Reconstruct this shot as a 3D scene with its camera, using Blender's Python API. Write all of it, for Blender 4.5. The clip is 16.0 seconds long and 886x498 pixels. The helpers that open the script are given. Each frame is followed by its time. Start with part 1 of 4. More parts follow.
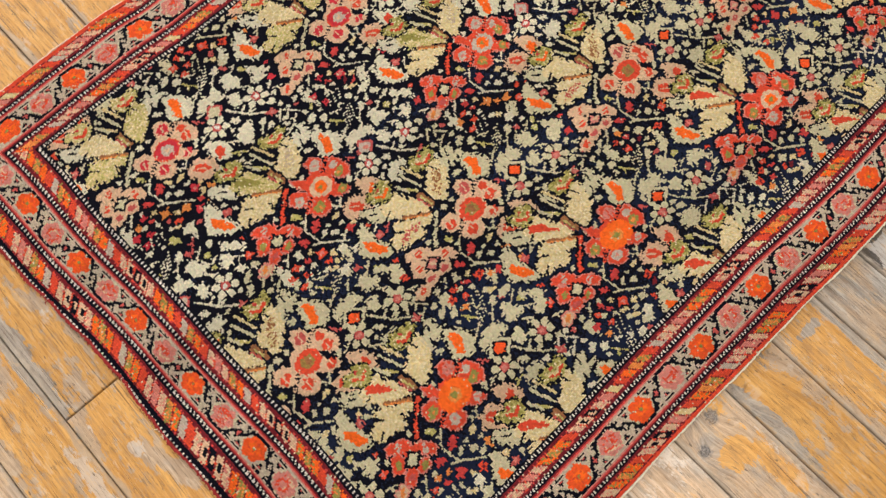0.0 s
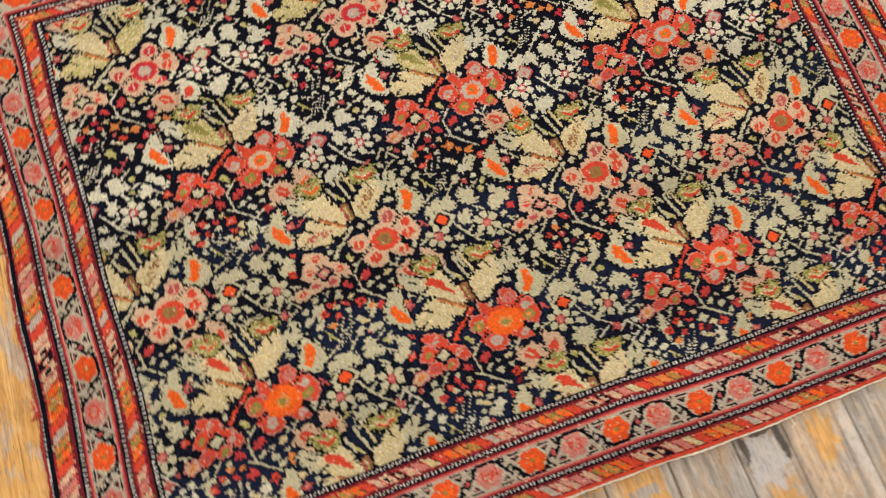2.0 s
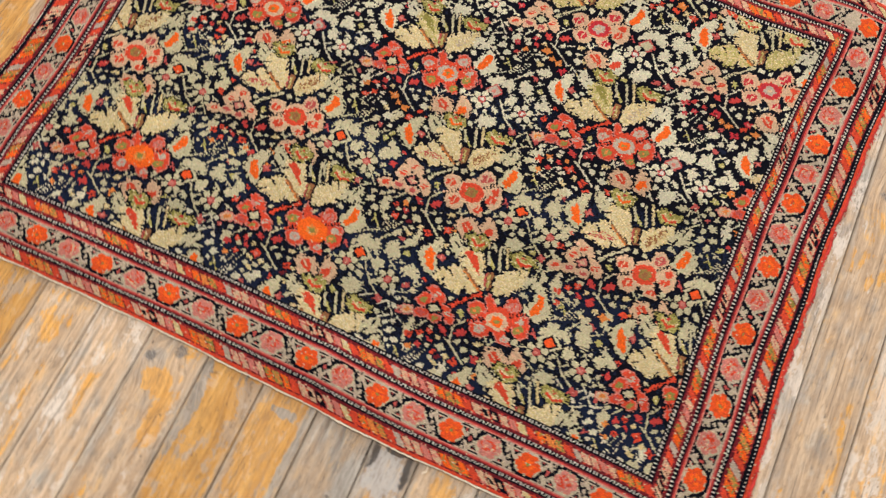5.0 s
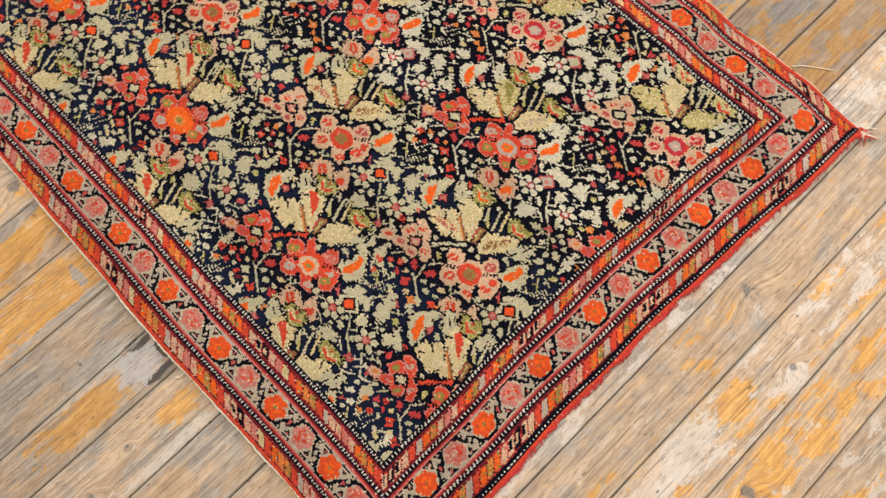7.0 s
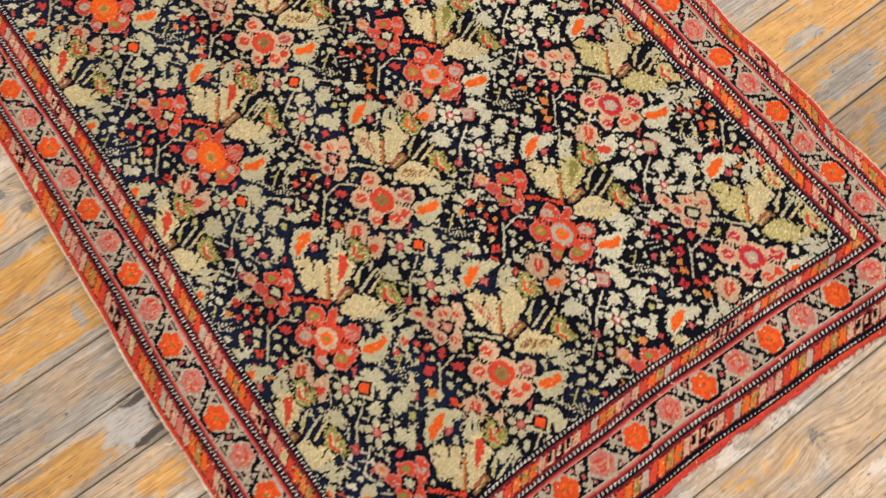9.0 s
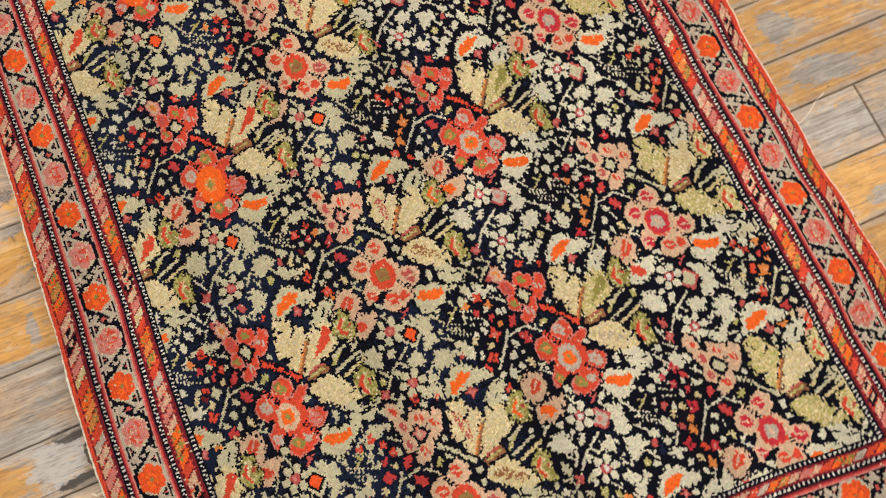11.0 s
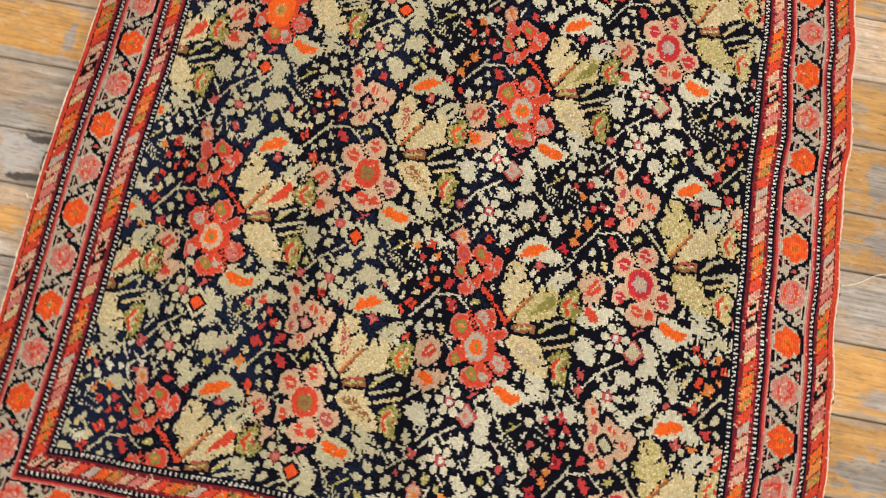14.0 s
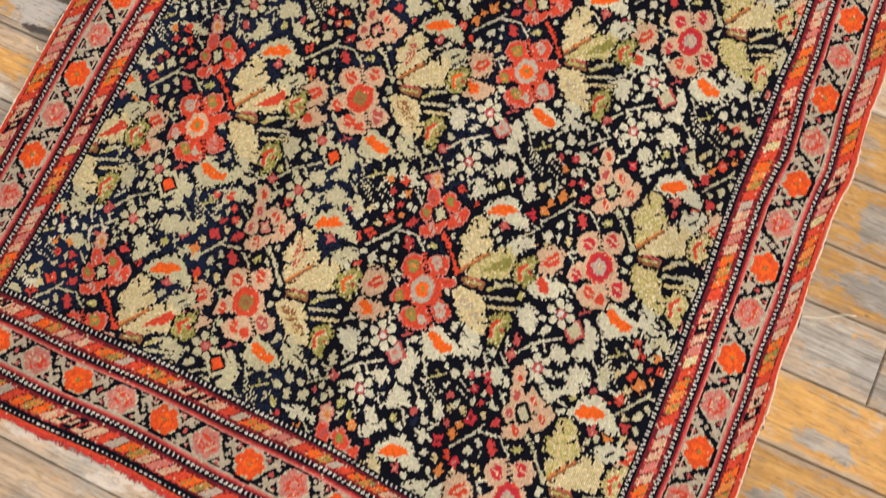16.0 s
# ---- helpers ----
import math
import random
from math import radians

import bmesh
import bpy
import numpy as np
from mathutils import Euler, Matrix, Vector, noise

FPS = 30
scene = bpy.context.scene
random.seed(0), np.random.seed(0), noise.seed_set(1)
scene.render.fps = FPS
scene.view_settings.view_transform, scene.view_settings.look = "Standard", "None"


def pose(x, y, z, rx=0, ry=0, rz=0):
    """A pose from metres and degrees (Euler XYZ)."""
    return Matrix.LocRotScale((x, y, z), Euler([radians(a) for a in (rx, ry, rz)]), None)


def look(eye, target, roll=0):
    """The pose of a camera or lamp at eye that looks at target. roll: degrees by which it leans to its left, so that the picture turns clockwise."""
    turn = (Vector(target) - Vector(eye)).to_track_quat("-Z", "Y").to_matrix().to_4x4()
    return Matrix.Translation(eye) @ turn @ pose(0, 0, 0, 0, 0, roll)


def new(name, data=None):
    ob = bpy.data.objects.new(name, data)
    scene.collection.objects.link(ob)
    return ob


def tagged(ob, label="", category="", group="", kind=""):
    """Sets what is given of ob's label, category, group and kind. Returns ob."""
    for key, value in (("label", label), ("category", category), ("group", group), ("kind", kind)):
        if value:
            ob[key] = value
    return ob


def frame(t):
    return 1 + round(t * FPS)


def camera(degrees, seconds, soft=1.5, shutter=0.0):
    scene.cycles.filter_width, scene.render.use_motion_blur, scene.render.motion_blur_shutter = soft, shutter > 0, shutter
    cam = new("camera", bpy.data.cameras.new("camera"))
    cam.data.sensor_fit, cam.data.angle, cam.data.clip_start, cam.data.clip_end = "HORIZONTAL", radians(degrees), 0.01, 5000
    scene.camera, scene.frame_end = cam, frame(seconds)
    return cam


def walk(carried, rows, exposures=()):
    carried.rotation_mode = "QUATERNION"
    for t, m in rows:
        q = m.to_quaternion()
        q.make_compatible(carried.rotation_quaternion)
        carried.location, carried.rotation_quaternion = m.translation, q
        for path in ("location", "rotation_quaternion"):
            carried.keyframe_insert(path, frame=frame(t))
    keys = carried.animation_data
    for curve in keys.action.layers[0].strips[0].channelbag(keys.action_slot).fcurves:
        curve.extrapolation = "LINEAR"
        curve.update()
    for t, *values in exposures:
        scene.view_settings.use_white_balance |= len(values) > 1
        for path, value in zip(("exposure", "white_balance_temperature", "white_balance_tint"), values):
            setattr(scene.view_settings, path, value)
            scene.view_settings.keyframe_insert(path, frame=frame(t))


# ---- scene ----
cam = camera(60.9, 16.0, soft=1.28, shutter=0.5)
PATH = [
    (0, (-0.284, -0.216, 0.961), (0.139, 0.201, -0.949), 2.6),
    (0.5, (-0.275, -0.239, 0.967), (0.12, 0.183, -0.948), 4.0),
    (1, (-0.248, -0.274, 0.996), (0.109, 0.172, -0.921), 5.0),
    (1.5, (-0.126, -0.252, 0.951), (0.189, 0.229, -0.965), 6.4),
    (2, (-0.064, -0.293, 0.982), (0.192, 0.221, -0.933), 7.9),
    (2.5, (-0.008, -0.368, 1.02), (0.202, 0.138, -0.904), 11.9),
    (3, (0.073, -0.369, 1.057), (0.19, 0.136, -0.874), 10.7),
    (3.2, (0.104, -0.353, 1.07), (0.203, 0.152, -0.863), 12.1),
    (5.3, (0.516, -0.411, 1.091), (0.221, 0.133, -0.811), 0.7),
    (5.5, (0.552, -0.392, 1.087), (0.246, 0.141, -0.816), 1.9),
    (6, (0.644, -0.336, 1.066), (0.311, 0.182, -0.837), 3.9),
    (6.5, (0.737, -0.278, 1.057), (0.375, 0.217, -0.847), 5.5),
    (7, (0.766, -0.257, 1.061), (0.369, 0.204, -0.844), 5.4),
    (7.5, (0.751, -0.251, 1.044), (0.33, 0.177, -0.863), 4.9),
    (8, (0.728, -0.246, 1.033), (0.284, 0.173, -0.871), 4.8),
    (8.5, (0.697, -0.227, 1.02), (0.242, 0.184, -0.884), 4.9),
    (9, (0.662, -0.163, 0.988), (0.189, 0.225, -0.916), 3.7),
    (9.2, (0.653, -0.124, 0.979), (0.185, 0.252, -0.929), 3.8),
    (11.3, (0.492, -0.015, 0.931), (0.083, 0.235, -1.01), 11.2),
    (11.5, (0.488, -0.001, 0.928), (0.074, 0.229, -1.015), 10.5),
    (12, (0.509, -0.008, 0.95), (0.091, 0.172, -0.997), 10.7),
    (12.5, (0.564, -0.01, 0.964), (0.15, 0.122, -0.989), 11.3),
    (13, (0.609, 0.015, 0.956), (0.206, 0.085, -1.001), 9.8),
    (13.5, (0.586, 0.086, 0.939), (0.174, 0.092, -1.018), 6.8),
    (14, (0.577, 0.142, 0.911), (0.165, 0.101, -1.046), 6.0),
    (14.5, (0.63, 0.19, 0.894), (0.233, 0.097, -1.064), 4.0),
    (15, (0.66, 0.242, 0.896), (0.309, 0.133, -1.07), 3.8),
    (15.5, (0.647, 0.266, 0.903), (0.324, 0.139, -1.067), 2.3),
    (16, (0.587, 0.256, 0.906), (0.267, 0.107, -1.063), 0.2),
]
walk(cam, [(t, look(eye, target, roll)) for t, eye, target, roll in PATH])

# ---------------------------------------------------------------- light
world = bpy.data.worlds.new("room_air")
world.use_nodes = True
world.node_tree.nodes["Background"].inputs[0].default_value = (0.9, 0.95, 1.0, 1)
world.node_tree.nodes["Background"].inputs[1].default_value = 0.05
scene.world = world
scene.view_settings.exposure = 0.0


def area_lamp(name, place, aim, wide, high, watts, colour):
    data = bpy.data.lights.new(name, "AREA")
    data.shape, data.size, data.size_y, data.energy, data.color = "RECTANGLE", wide, high, watts, colour
    ob = new(name, data)
    ob.matrix_world = look(place, aim)
    return ob


# added, unseen lamps: one in an opening of the far wall, two overhead
area_lamp("unseen_far_lamp", (0.3, 3.05, 1.55), (0.3, 0.0, 0.6), 2.3, 1.5, 95, (1.0, 0.975, 0.965))
area_lamp("unseen_top_lamp", (-0.6, 0.1, 2.72), (-0.6, 0.1, 0), 0.9, 0.9, 26, (1.0, 0.97, 0.945))
area_lamp("unseen_top_lamp", (1.1, 0.1, 2.72), (1.1, 0.1, 0), 0.9, 0.9, 26, (1.0, 0.97, 0.945))


# ---------------------------------------------------------------- materials
class Nodes:
    """Short hand for a node tree."""

    def __init__(self, name, rough=0.8):
        self.mat = bpy.data.materials.new(name)
        self.mat.use_nodes = True
        self.tree = self.mat.node_tree
        self.bsdf = self.tree.nodes["Principled BSDF"]
        self.bsdf.inputs["Roughness"].default_value = rough
        self.bsdf.inputs["Specular IOR Level"].default_value = 0.3

    def add(self, kind, **props):
        n = self.tree.nodes.new(kind)
        for key, value in props.items():
            if key == "op":
                n.operation = value
            elif key == "blend":
                n.blend_type = value
        return n

    def put(self, socket, value):
        if isinstance(value, bpy.types.NodeSocket):
            self.tree.links.new(value, socket)
        elif value is not None:
            socket.default_value = value

    def math(self, op, a, b=None, c=None, clamp=False):
        n = self.add("ShaderNodeMath", op=op)
        n.use_clamp = clamp
        for s, v in zip(n.inputs, (a, b, c)):
            self.put(s, v)
        return n.outputs[0]

    def vmath(self, op, a, b=None):
        n = self.add("ShaderNodeVectorMath", op=op)
        self.put(n.inputs[0], a)
        self.put(n.inputs[1], b)
        return n.outputs["Value"] if op in ("LENGTH", "DISTANCE") else n.outputs[0]

    def noise(self, vector, scale, detail=3.0, rough=0.55):
        n = self.add("ShaderNodeTexNoise")
        self.put(n.inputs["Vector"], vector)
        n.inputs["Scale"].default_value, n.inputs["Detail"].default_value = scale, detail
        n.inputs["Roughness"].default_value = rough
        return n.outputs["Fac"]

    def mix(self, fac, a, b, blend="MIX"):
        n = self.add("ShaderNodeMix")
        n.data_type, n.blend_type = "RGBA", blend
        self.put(n.inputs["Factor"], fac)
        self.put(n.inputs[6], a if isinstance(a, bpy.types.NodeSocket) else (*a, 1))
        self.put(n.inputs[7], b if isinstance(b, bpy.types.NodeSocket) else (*b, 1))
        return n.outputs[2]

    def step(self, value, low, high):
        n = self.add("ShaderNodeMapRange")
        n.interpolation_type = "SMOOTHSTEP"
        self.put(n.inputs["Value"], value)
        n.inputs["From Min"].default_value, n.inputs["From Max"].default_value = low, high
        return n.outputs[0]

    def bump(self, height, strength, distance):
        n = self.add("ShaderNodeBump")
        n.inputs["Strength"].default_value, n.inputs["Distance"].default_value = strength, distance
        self.put(n.inputs["Height"], height)
        self.put(self.bsdf.inputs["Normal"], n.outputs[0])

    def colour(self, value):
        self.put(self.bsdf.inputs["Base Color"], value if isinstance(value, bpy.types.NodeSocket) else (*value, 1))
        return self.mat


def wool_material():
    """Knotted pile: dyed colour of each knot, abrash, the grain of the weave, and painted shade between knots."""
    n = Nodes("knotted_wool", 1.0)
    dye = n.add("ShaderNodeVertexColor")
    dye.layer_name = "dye"
    place = n.add("ShaderNodeTexCoord").outputs["Object"]
    fibre = n.noise(n.vmath("MULTIPLY", place, (420.0, 300.0, 100.0)), 1.0, 2.0)
    wear = n.noise(place, 9.0, 4.0)
    tone = n.math("ADD", n.math("MULTIPLY", fibre, 0.55), n.math("MULTIPLY", wear, 0.25))
    tone = n.math("ADD", tone, 0.92)
    shade = n.add("ShaderNodeCombineXYZ")
    for s in shade.inputs:
        n.put(s, tone)
    col = n.mix(1.0, dye.outputs["Color"], shade.outputs[0], "MULTIPLY")
    ribs = n.add("ShaderNodeUVMap")
    ribs.uv_map = "knots"
    xyz = n.add("ShaderNodeSeparateXYZ")
    n.put(xyz.inputs[0], ribs.outputs[0])
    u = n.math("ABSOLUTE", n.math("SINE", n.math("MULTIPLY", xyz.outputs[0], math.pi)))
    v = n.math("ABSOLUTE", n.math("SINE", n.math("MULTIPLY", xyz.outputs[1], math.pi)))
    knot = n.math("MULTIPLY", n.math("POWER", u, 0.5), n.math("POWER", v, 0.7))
    # shade in the grooves between knots, darkened into the colour
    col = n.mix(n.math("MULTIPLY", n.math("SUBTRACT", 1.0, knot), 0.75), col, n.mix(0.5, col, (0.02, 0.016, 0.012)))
    height = n.math("ADD", n.math("MULTIPLY", knot, 0.9), n.math("MULTIPLY", fibre, 0.8))
    n.bump(height, 1.0, 0.0016)
    n.bsdf.inputs["Specular IOR Level"].default_value = 0.02
    n.bsdf.inputs["Sheen Weight"].default_value = 0.005
    n.bsdf.inputs["Sheen Roughness"].default_value = 0.6
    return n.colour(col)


def plain_material(name, colour, rough, grain, amount, bump=0.0005):
    n = Nodes(name, rough)
    place = n.add("ShaderNodeTexCoord").outputs["Object"]
    g = n.noise(place, grain, 5.0)
    dark = tuple(c * (1 - amount) for c in colour)
    light = tuple(min(1, c * (1 + amount)) for c in colour)
    n.bump(g, 0.6, bump)
    return n.colour(n.mix(g, dark, light))


# knots in the boards: place, half width, half length
KNOTS = [
    ((0.905, 0.285), 0.014, 0.012), ((1.018, 0.241), 0.006, 0.006), ((0.028, -0.397), 0.010, 0.011),
    ((-0.010, -0.420), 0.008, 0.009), ((0.129, -0.389), 0.010, 0.016),
    ((1.08, 0.06), 0.012, 0.010), ((0.450, -0.505), 0.003, 0.003), ((0.470, 0.72), 0.003, 0.003),
    ((0.47, -0.58), 0.007, 0.005), ((0.075, -0.402), 0.008, 0.014),
]


# spots with a look of their own: place, half width, half length, what shows there
SPOTS = [
    ((0.205, -0.47), 0.036, 0.11, "stain"), ((0.242, -0.46), 0.006, 0.10, "grey"), ((0.205, -0.41), 0.018, 0.008, "grey"), ((0.21, -0.60), 0.030, 0.07, "stain"),
    ((0.378, -0.515), 0.027, 0.085, "stain"), ((0.346, -0.50), 0.007, 0.07, "pale"), ((0.376, -0.424), 0.030, 0.036, "scrape"), ((0.345, -0.402), 0.008, 0.024, "dark"),
    ((0.402, -0.406), 0.008, 0.028, "dark"), ((0.378, -0.388), 0.018, 0.006, "dark"),
    ((0.457, -0.425), 0.018, 0.035, "stain"), ((0.495, -0.47), 0.008, 0.10, "pale"), ((0.545, -0.50), 0.030, 0.04, "honey"),
    ((0.115, -0.43), 0.030, 0.06, "stain"), ((0.080, -0.46), 0.010, 0.07, "grey"), ((0.02, -0.45), 0.022, 0.020, "stain"), ((0.045, -0.50), 0.014, 0.05, "stain"),
    ((-0.525, 0.062), 0.010, 0.012, "pale"), ((-0.566, 0.30), 0.014, 0.16, "grey"), ((-0.585, 0.02), 0.012, 0.10, "pale"), ((-0.47, -0.10), 0.010, 0.03, "grey"),
    ((0.552, 0.71), 0.024, 0.07, "grey"), ((0.462, 0.70), 0.012, 0.035, "grey"), ((0.345, 0.665), 0.028, 0.055, "grey"), ((0.64, 0.74), 0.022, 0.09, "grey"), ((0.73, 0.80), 0.016, 0.05, "honey"), ((0.37, 0.74), 0.018, 0.06, "grey"), ((0.27, 0.70), 0.020, 0.05, "grey"), ((0.185, 0.66), 0.024, 0.028, "grey"),
    ((0.82, -0.02), 0.024, 0.12, "grey"), ((0.80, 0.22), 0.016, 0.10, "pale"), ((0.985, 0.02), 0.026, 0.09, "pale"), ((0.915, 0.36), 0.020, 0.08, "honey"), ((0.99, 0.14), 0.02, 0.04, "stain"),
]


def board_material():
    """Old pine boards: worn orange stain over weathered grey wood."""
    n = Nodes("worn_stained_pine", 0.55)
    geo = n.add("ShaderNodeNewGeometry").outputs["Position"]
    info = n.add("ShaderNodeObjectInfo")
    rand = info.outputs["Random"]
    tint = n.add("ShaderNodeSeparateColor")
    n.put(tint.inputs[0], info.outputs["Color"])
    flat = n.vmath("MULTIPLY", geo, (1.0, 1.0, 0.0))
    # the grain swerves round the knots
    mask = None
    bend = None
    whorl = None
    for (x, y), wide, long in KNOTS:
        off = n.vmath("SUBTRACT", flat, (x, y, 0.0))
        d = n.vmath("LENGTH", n.vmath("MULTIPLY", off, (1 / wide, 1 / long, 0.0)))
        d = n.math("ADD", d, n.math("MULTIPLY", n.math("SUBTRACT", n.noise(flat, 160.0, 3.0), 0.5), 1.5))
        m = n.step(d, 1.2, 0.6)
        whorl = d if whorl is None else n.math("MINIMUM", whorl, d)
        near = n.math("MULTIPLY", n.step(n.vmath("LENGTH", n.vmath("MULTIPLY", off, (1 / (wide * 3.2), 1 / (long * 6), 0.0))), 1.0, 0.0), 0.016)
        mask = m if mask is None else n.math("MAXIMUM", mask, m)
        bend = near if bend is None else n.math("ADD", bend, near)
    jump = n.add("ShaderNodeCombineXYZ")
    n.put(jump.inputs[0], n.math("ADD", n.math("MULTIPLY", rand, 7.0), bend))
    n.put(jump.inputs[1], n.math("MULTIPLY", rand, 31.0))
    p = n.vmath("ADD", flat, jump.outputs[0])
    swerve = n.noise(n.vmath("MULTIPLY", p, (9.0, 1.7, 1.0)), 1.0, 2.0)
    side = n.add("ShaderNodeCombineXYZ")
    n.put(side.inputs[0], n.math("MULTIPLY", swerve, 0.022))
    p = n.vmath("ADD", p, side.outputs[0])
    fine = n.noise(n.vmath("MULTIPLY", p, (560.0, 22.0, 1.0)), 1.0, 5.0, 0.72)
    rings = n.noise(n.vmath("MULTIPLY", p, (190.0, 3.6, 1.0)), 1.0, 4.0)
    patch = n.noise(n.vmath("MULTIPLY", p, (24.0, 9.5, 1.0)), 1.0, 6.0, 0.62)
    scrape = n.noise(n.vmath("MULTIPLY", p, (34.0, 14.0, 1.0)), 1.0, 6.0, 0.7)
    grey = n.mix(n.step(rings, 0.32, 0.68), (0.275, 0.25, 0.22), (0.50, 0.465, 0.415))
    grey = n.mix(n.math("MULTIPLY", n.step(fine, 0.44, 0.66), 0.62), grey, (0.165, 0.135, 0.105))
    honey = n.mix(n.step(rings, 0.3, 0.7), (0.45, 0.305, 0.185), (0.635, 0.465, 0.305))
    honey = n.mix(n.math("MULTIPLY", n.step(fine, 0.45, 0.68), 0.5), honey, (0.25, 0.165, 0.10))
    stain = n.mix(n.step(rings, 0.3, 0.7), (0.54, 0.27, 0.065), (0.76, 0.43, 0.125))
    stain = n.mix(n.math("MULTIPLY", n.step(fine, 0.46, 0.68), 0.5), stain, (0.36, 0.15, 0.035))
    pale = n.mix(fine, (0.48, 0.42, 0.36), (0.72, 0.66, 0.59))
    ragged = n.noise(n.vmath("MULTIPLY", p, (95.0, 38.0, 1.0)), 1.0, 6.0, 0.75)
    cover = n.math("ADD", n.math("ADD", n.math("MULTIPLY", n.math("SUBTRACT", patch, 0.17), 1.75), n.math("MULTIPLY", ragged, 0.5)), n.math("MULTIPLY", rings, 0.25))
    cover = n.math("ADD", cover, n.math("MULTIPLY", n.math("SUBTRACT", tint.outputs[0], 0.5), 0.8))
    col = n.mix(n.math("MULTIPLY", n.step(cover, 0.60, 1.0), 0.85), grey, honey)
    col = n.mix(n.step(cover, 1.10, 1.17), col, stain)
    worn = n.math("ADD", n.math("ADD", n.math("MULTIPLY", scrape, 0.8), n.math("MULTIPLY", ragged, 0.2)), n.math("MULTIPLY", n.math("SUBTRACT", tint.outputs[1], 0.5), 0.55))
    col = n.mix(n.math("MULTIPLY", n.step(worn, 0.56, 0.605), 0.85), col, pale)
    turns = n.math("ADD", n.math("MULTIPLY", n.math("SINE", n.math("MULTIPLY", whorl, 17.0)), 0.28), n.math("SUBTRACT", scrape, 0.1))
    col = n.mix(n.math("MULTIPLY", mask, 0.9), col, n.mix(turns, (0.05, 0.05, 0.054), (0.34, 0.32, 0.30)))
    rot = n.mix(fine, (0.012, 0.010, 0.009), (0.075, 0.065, 0.06))
    shows = {"stain": stain, "grey": grey, "pale": pale, "honey": honey, "dark": rot, "scrape": n.mix(fine, (0.62, 0.60, 0.58), (0.40, 0.385, 0.37))}
    jag = n.math("ADD", n.math("MULTIPLY", n.math("SUBTRACT", scrape, 0.5), 2.6), n.math("MULTIPLY", n.math("SUBTRACT", ragged, 0.5), 2.0))
    for (x, y), wide, long, what in SPOTS:
        off = n.vmath("SUBTRACT", flat, (x, y, 0.0))
        d = n.math("ADD", n.vmath("LENGTH", n.vmath("MULTIPLY", off, (1 / wide, 1 / long, 0.0))), jag)
        col = n.mix(n.math("MULTIPLY", n.step(d, 1.06, 0.90), 0.7 if what == "pale" else 0.92), col, shows[what])
    dashes = n.noise(n.vmath("MULTIPLY", p, (430.0, 52.0, 1.0)), 1.0, 3.0, 0.6)
    col = n.mix(n.math("MULTIPLY", n.step(dashes, 0.55, 0.66), 0.5), col, (0.12, 0.088, 0.06))
    crack = n.noise(n.vmath("MULTIPLY", p, (300.0, 4.5, 1.0)), 1.0, 3.0, 0.6)
    col = n.mix(n.math("MULTIPLY", n.step(crack, 0.61, 0.66), 0.7), col, (0.06, 0.045, 0.035))
    across = n.add("ShaderNodeUVMap")
    across.uv_map = "across"
    uvx = n.add("ShaderNodeSeparateXYZ")
    n.put(uvx.inputs[0], across.outputs[0])
    rim = n.math("ABSOLUTE", n.math("SUBTRACT", n.math("MULTIPLY", uvx.outputs[0], 2.0), 1.0))
    rim = n.math("ADD", rim, n.math("MULTIPLY", n.math("SUBTRACT", patch, 0.5), 0.9))
    col = n.mix(n.math("MULTIPLY", n.step(rim, 0.88, 1.0), 0.65), col, n.mix(scrape, (0.20, 0.165, 0.13), (0.64, 0.56, 0.46)))
    mottle = n.noise(n.vmath("MULTIPLY", p, (75.0, 26.0, 1.0)), 1.0, 6.0, 0.7)
    smear = n.noise(n.vmath("MULTIPLY", p, (22.0, 9.0, 1.0)), 1.0, 3.0)
    col = n.mix(n.math("MULTIPLY", n.step(mottle, 0.50, 0.63), 0.34), col, n.mix(n.step(smear, 0.4, 0.6), (0.22, 0.13, 0.065), (0.30, 0.26, 0.22)))
    col = n.mix(n.math("MULTIPLY", n.step(mottle, 0.47, 0.36), 0.36), col, n.mix(n.step(smear, 0.4, 0.6), (0.78, 0.48, 0.18), (0.66, 0.61, 0.55)))
    shade = n.add("ShaderNodeCombineXYZ")
    for socket in shade.inputs:
        n.put(socket, n.math("MULTIPLY", n.math("ADD", 0.9, n.math("MULTIPLY", rand, 0.16)), n.math("ADD", 0.5, tint.outputs[2])))
    col = n.mix(1.0, col, shade.outputs[0], "MULTIPLY")
    specks = n.noise(n.vmath("MULTIPLY", p, (170.0, 60.0, 1.0)), 1.0, 1.0)
    col = n.mix(n.math("MULTIPLY", n.step(specks, 0.72, 0.78), 0.75), col, (0.08, 0.062, 0.05))
    n.put(n.bsdf.inputs["Roughness"], n.math("ADD", 0.42, n.math("MULTIPLY", fine, 0.3)))
    n.bump(n.math("ADD", n.math("ADD", n.math("MULTIPLY", fine, -0.6), n.math("MULTIPLY", dashes, -0.5)), n.math("MULTIPLY", mask, -0.6)), 0.7, 0.0016)
    return n.colour(col)


WOOL = wool_material()
BOARD = board_material()
PLASTER = plain_material("white_plaster", (0.78, 0.76, 0.72), 0.9, 30.0, 0.04, 0.001)
SUBFLOOR = plain_material("dark_subfloor", (0.045, 0.035, 0.028), 0.95, 40.0, 0.3)
WARP = plain_material("undyed_warp", (0.60, 0.50, 0.36), 0.95, 500.0, 0.3)
IVORY_CORD = plain_material("ivory_cotton", (0.80, 0.68, 0.54), 0.95, 420.0, 0.35)
FADED_CORD = plain_material("faded_pink_cord", (0.66, 0.44, 0.34), 0.95, 420.0, 0.45)
RED_CORD = plain_material("red_wool_cord", (0.50, 0.038, 0.03), 0.95, 500.0, 0.5)
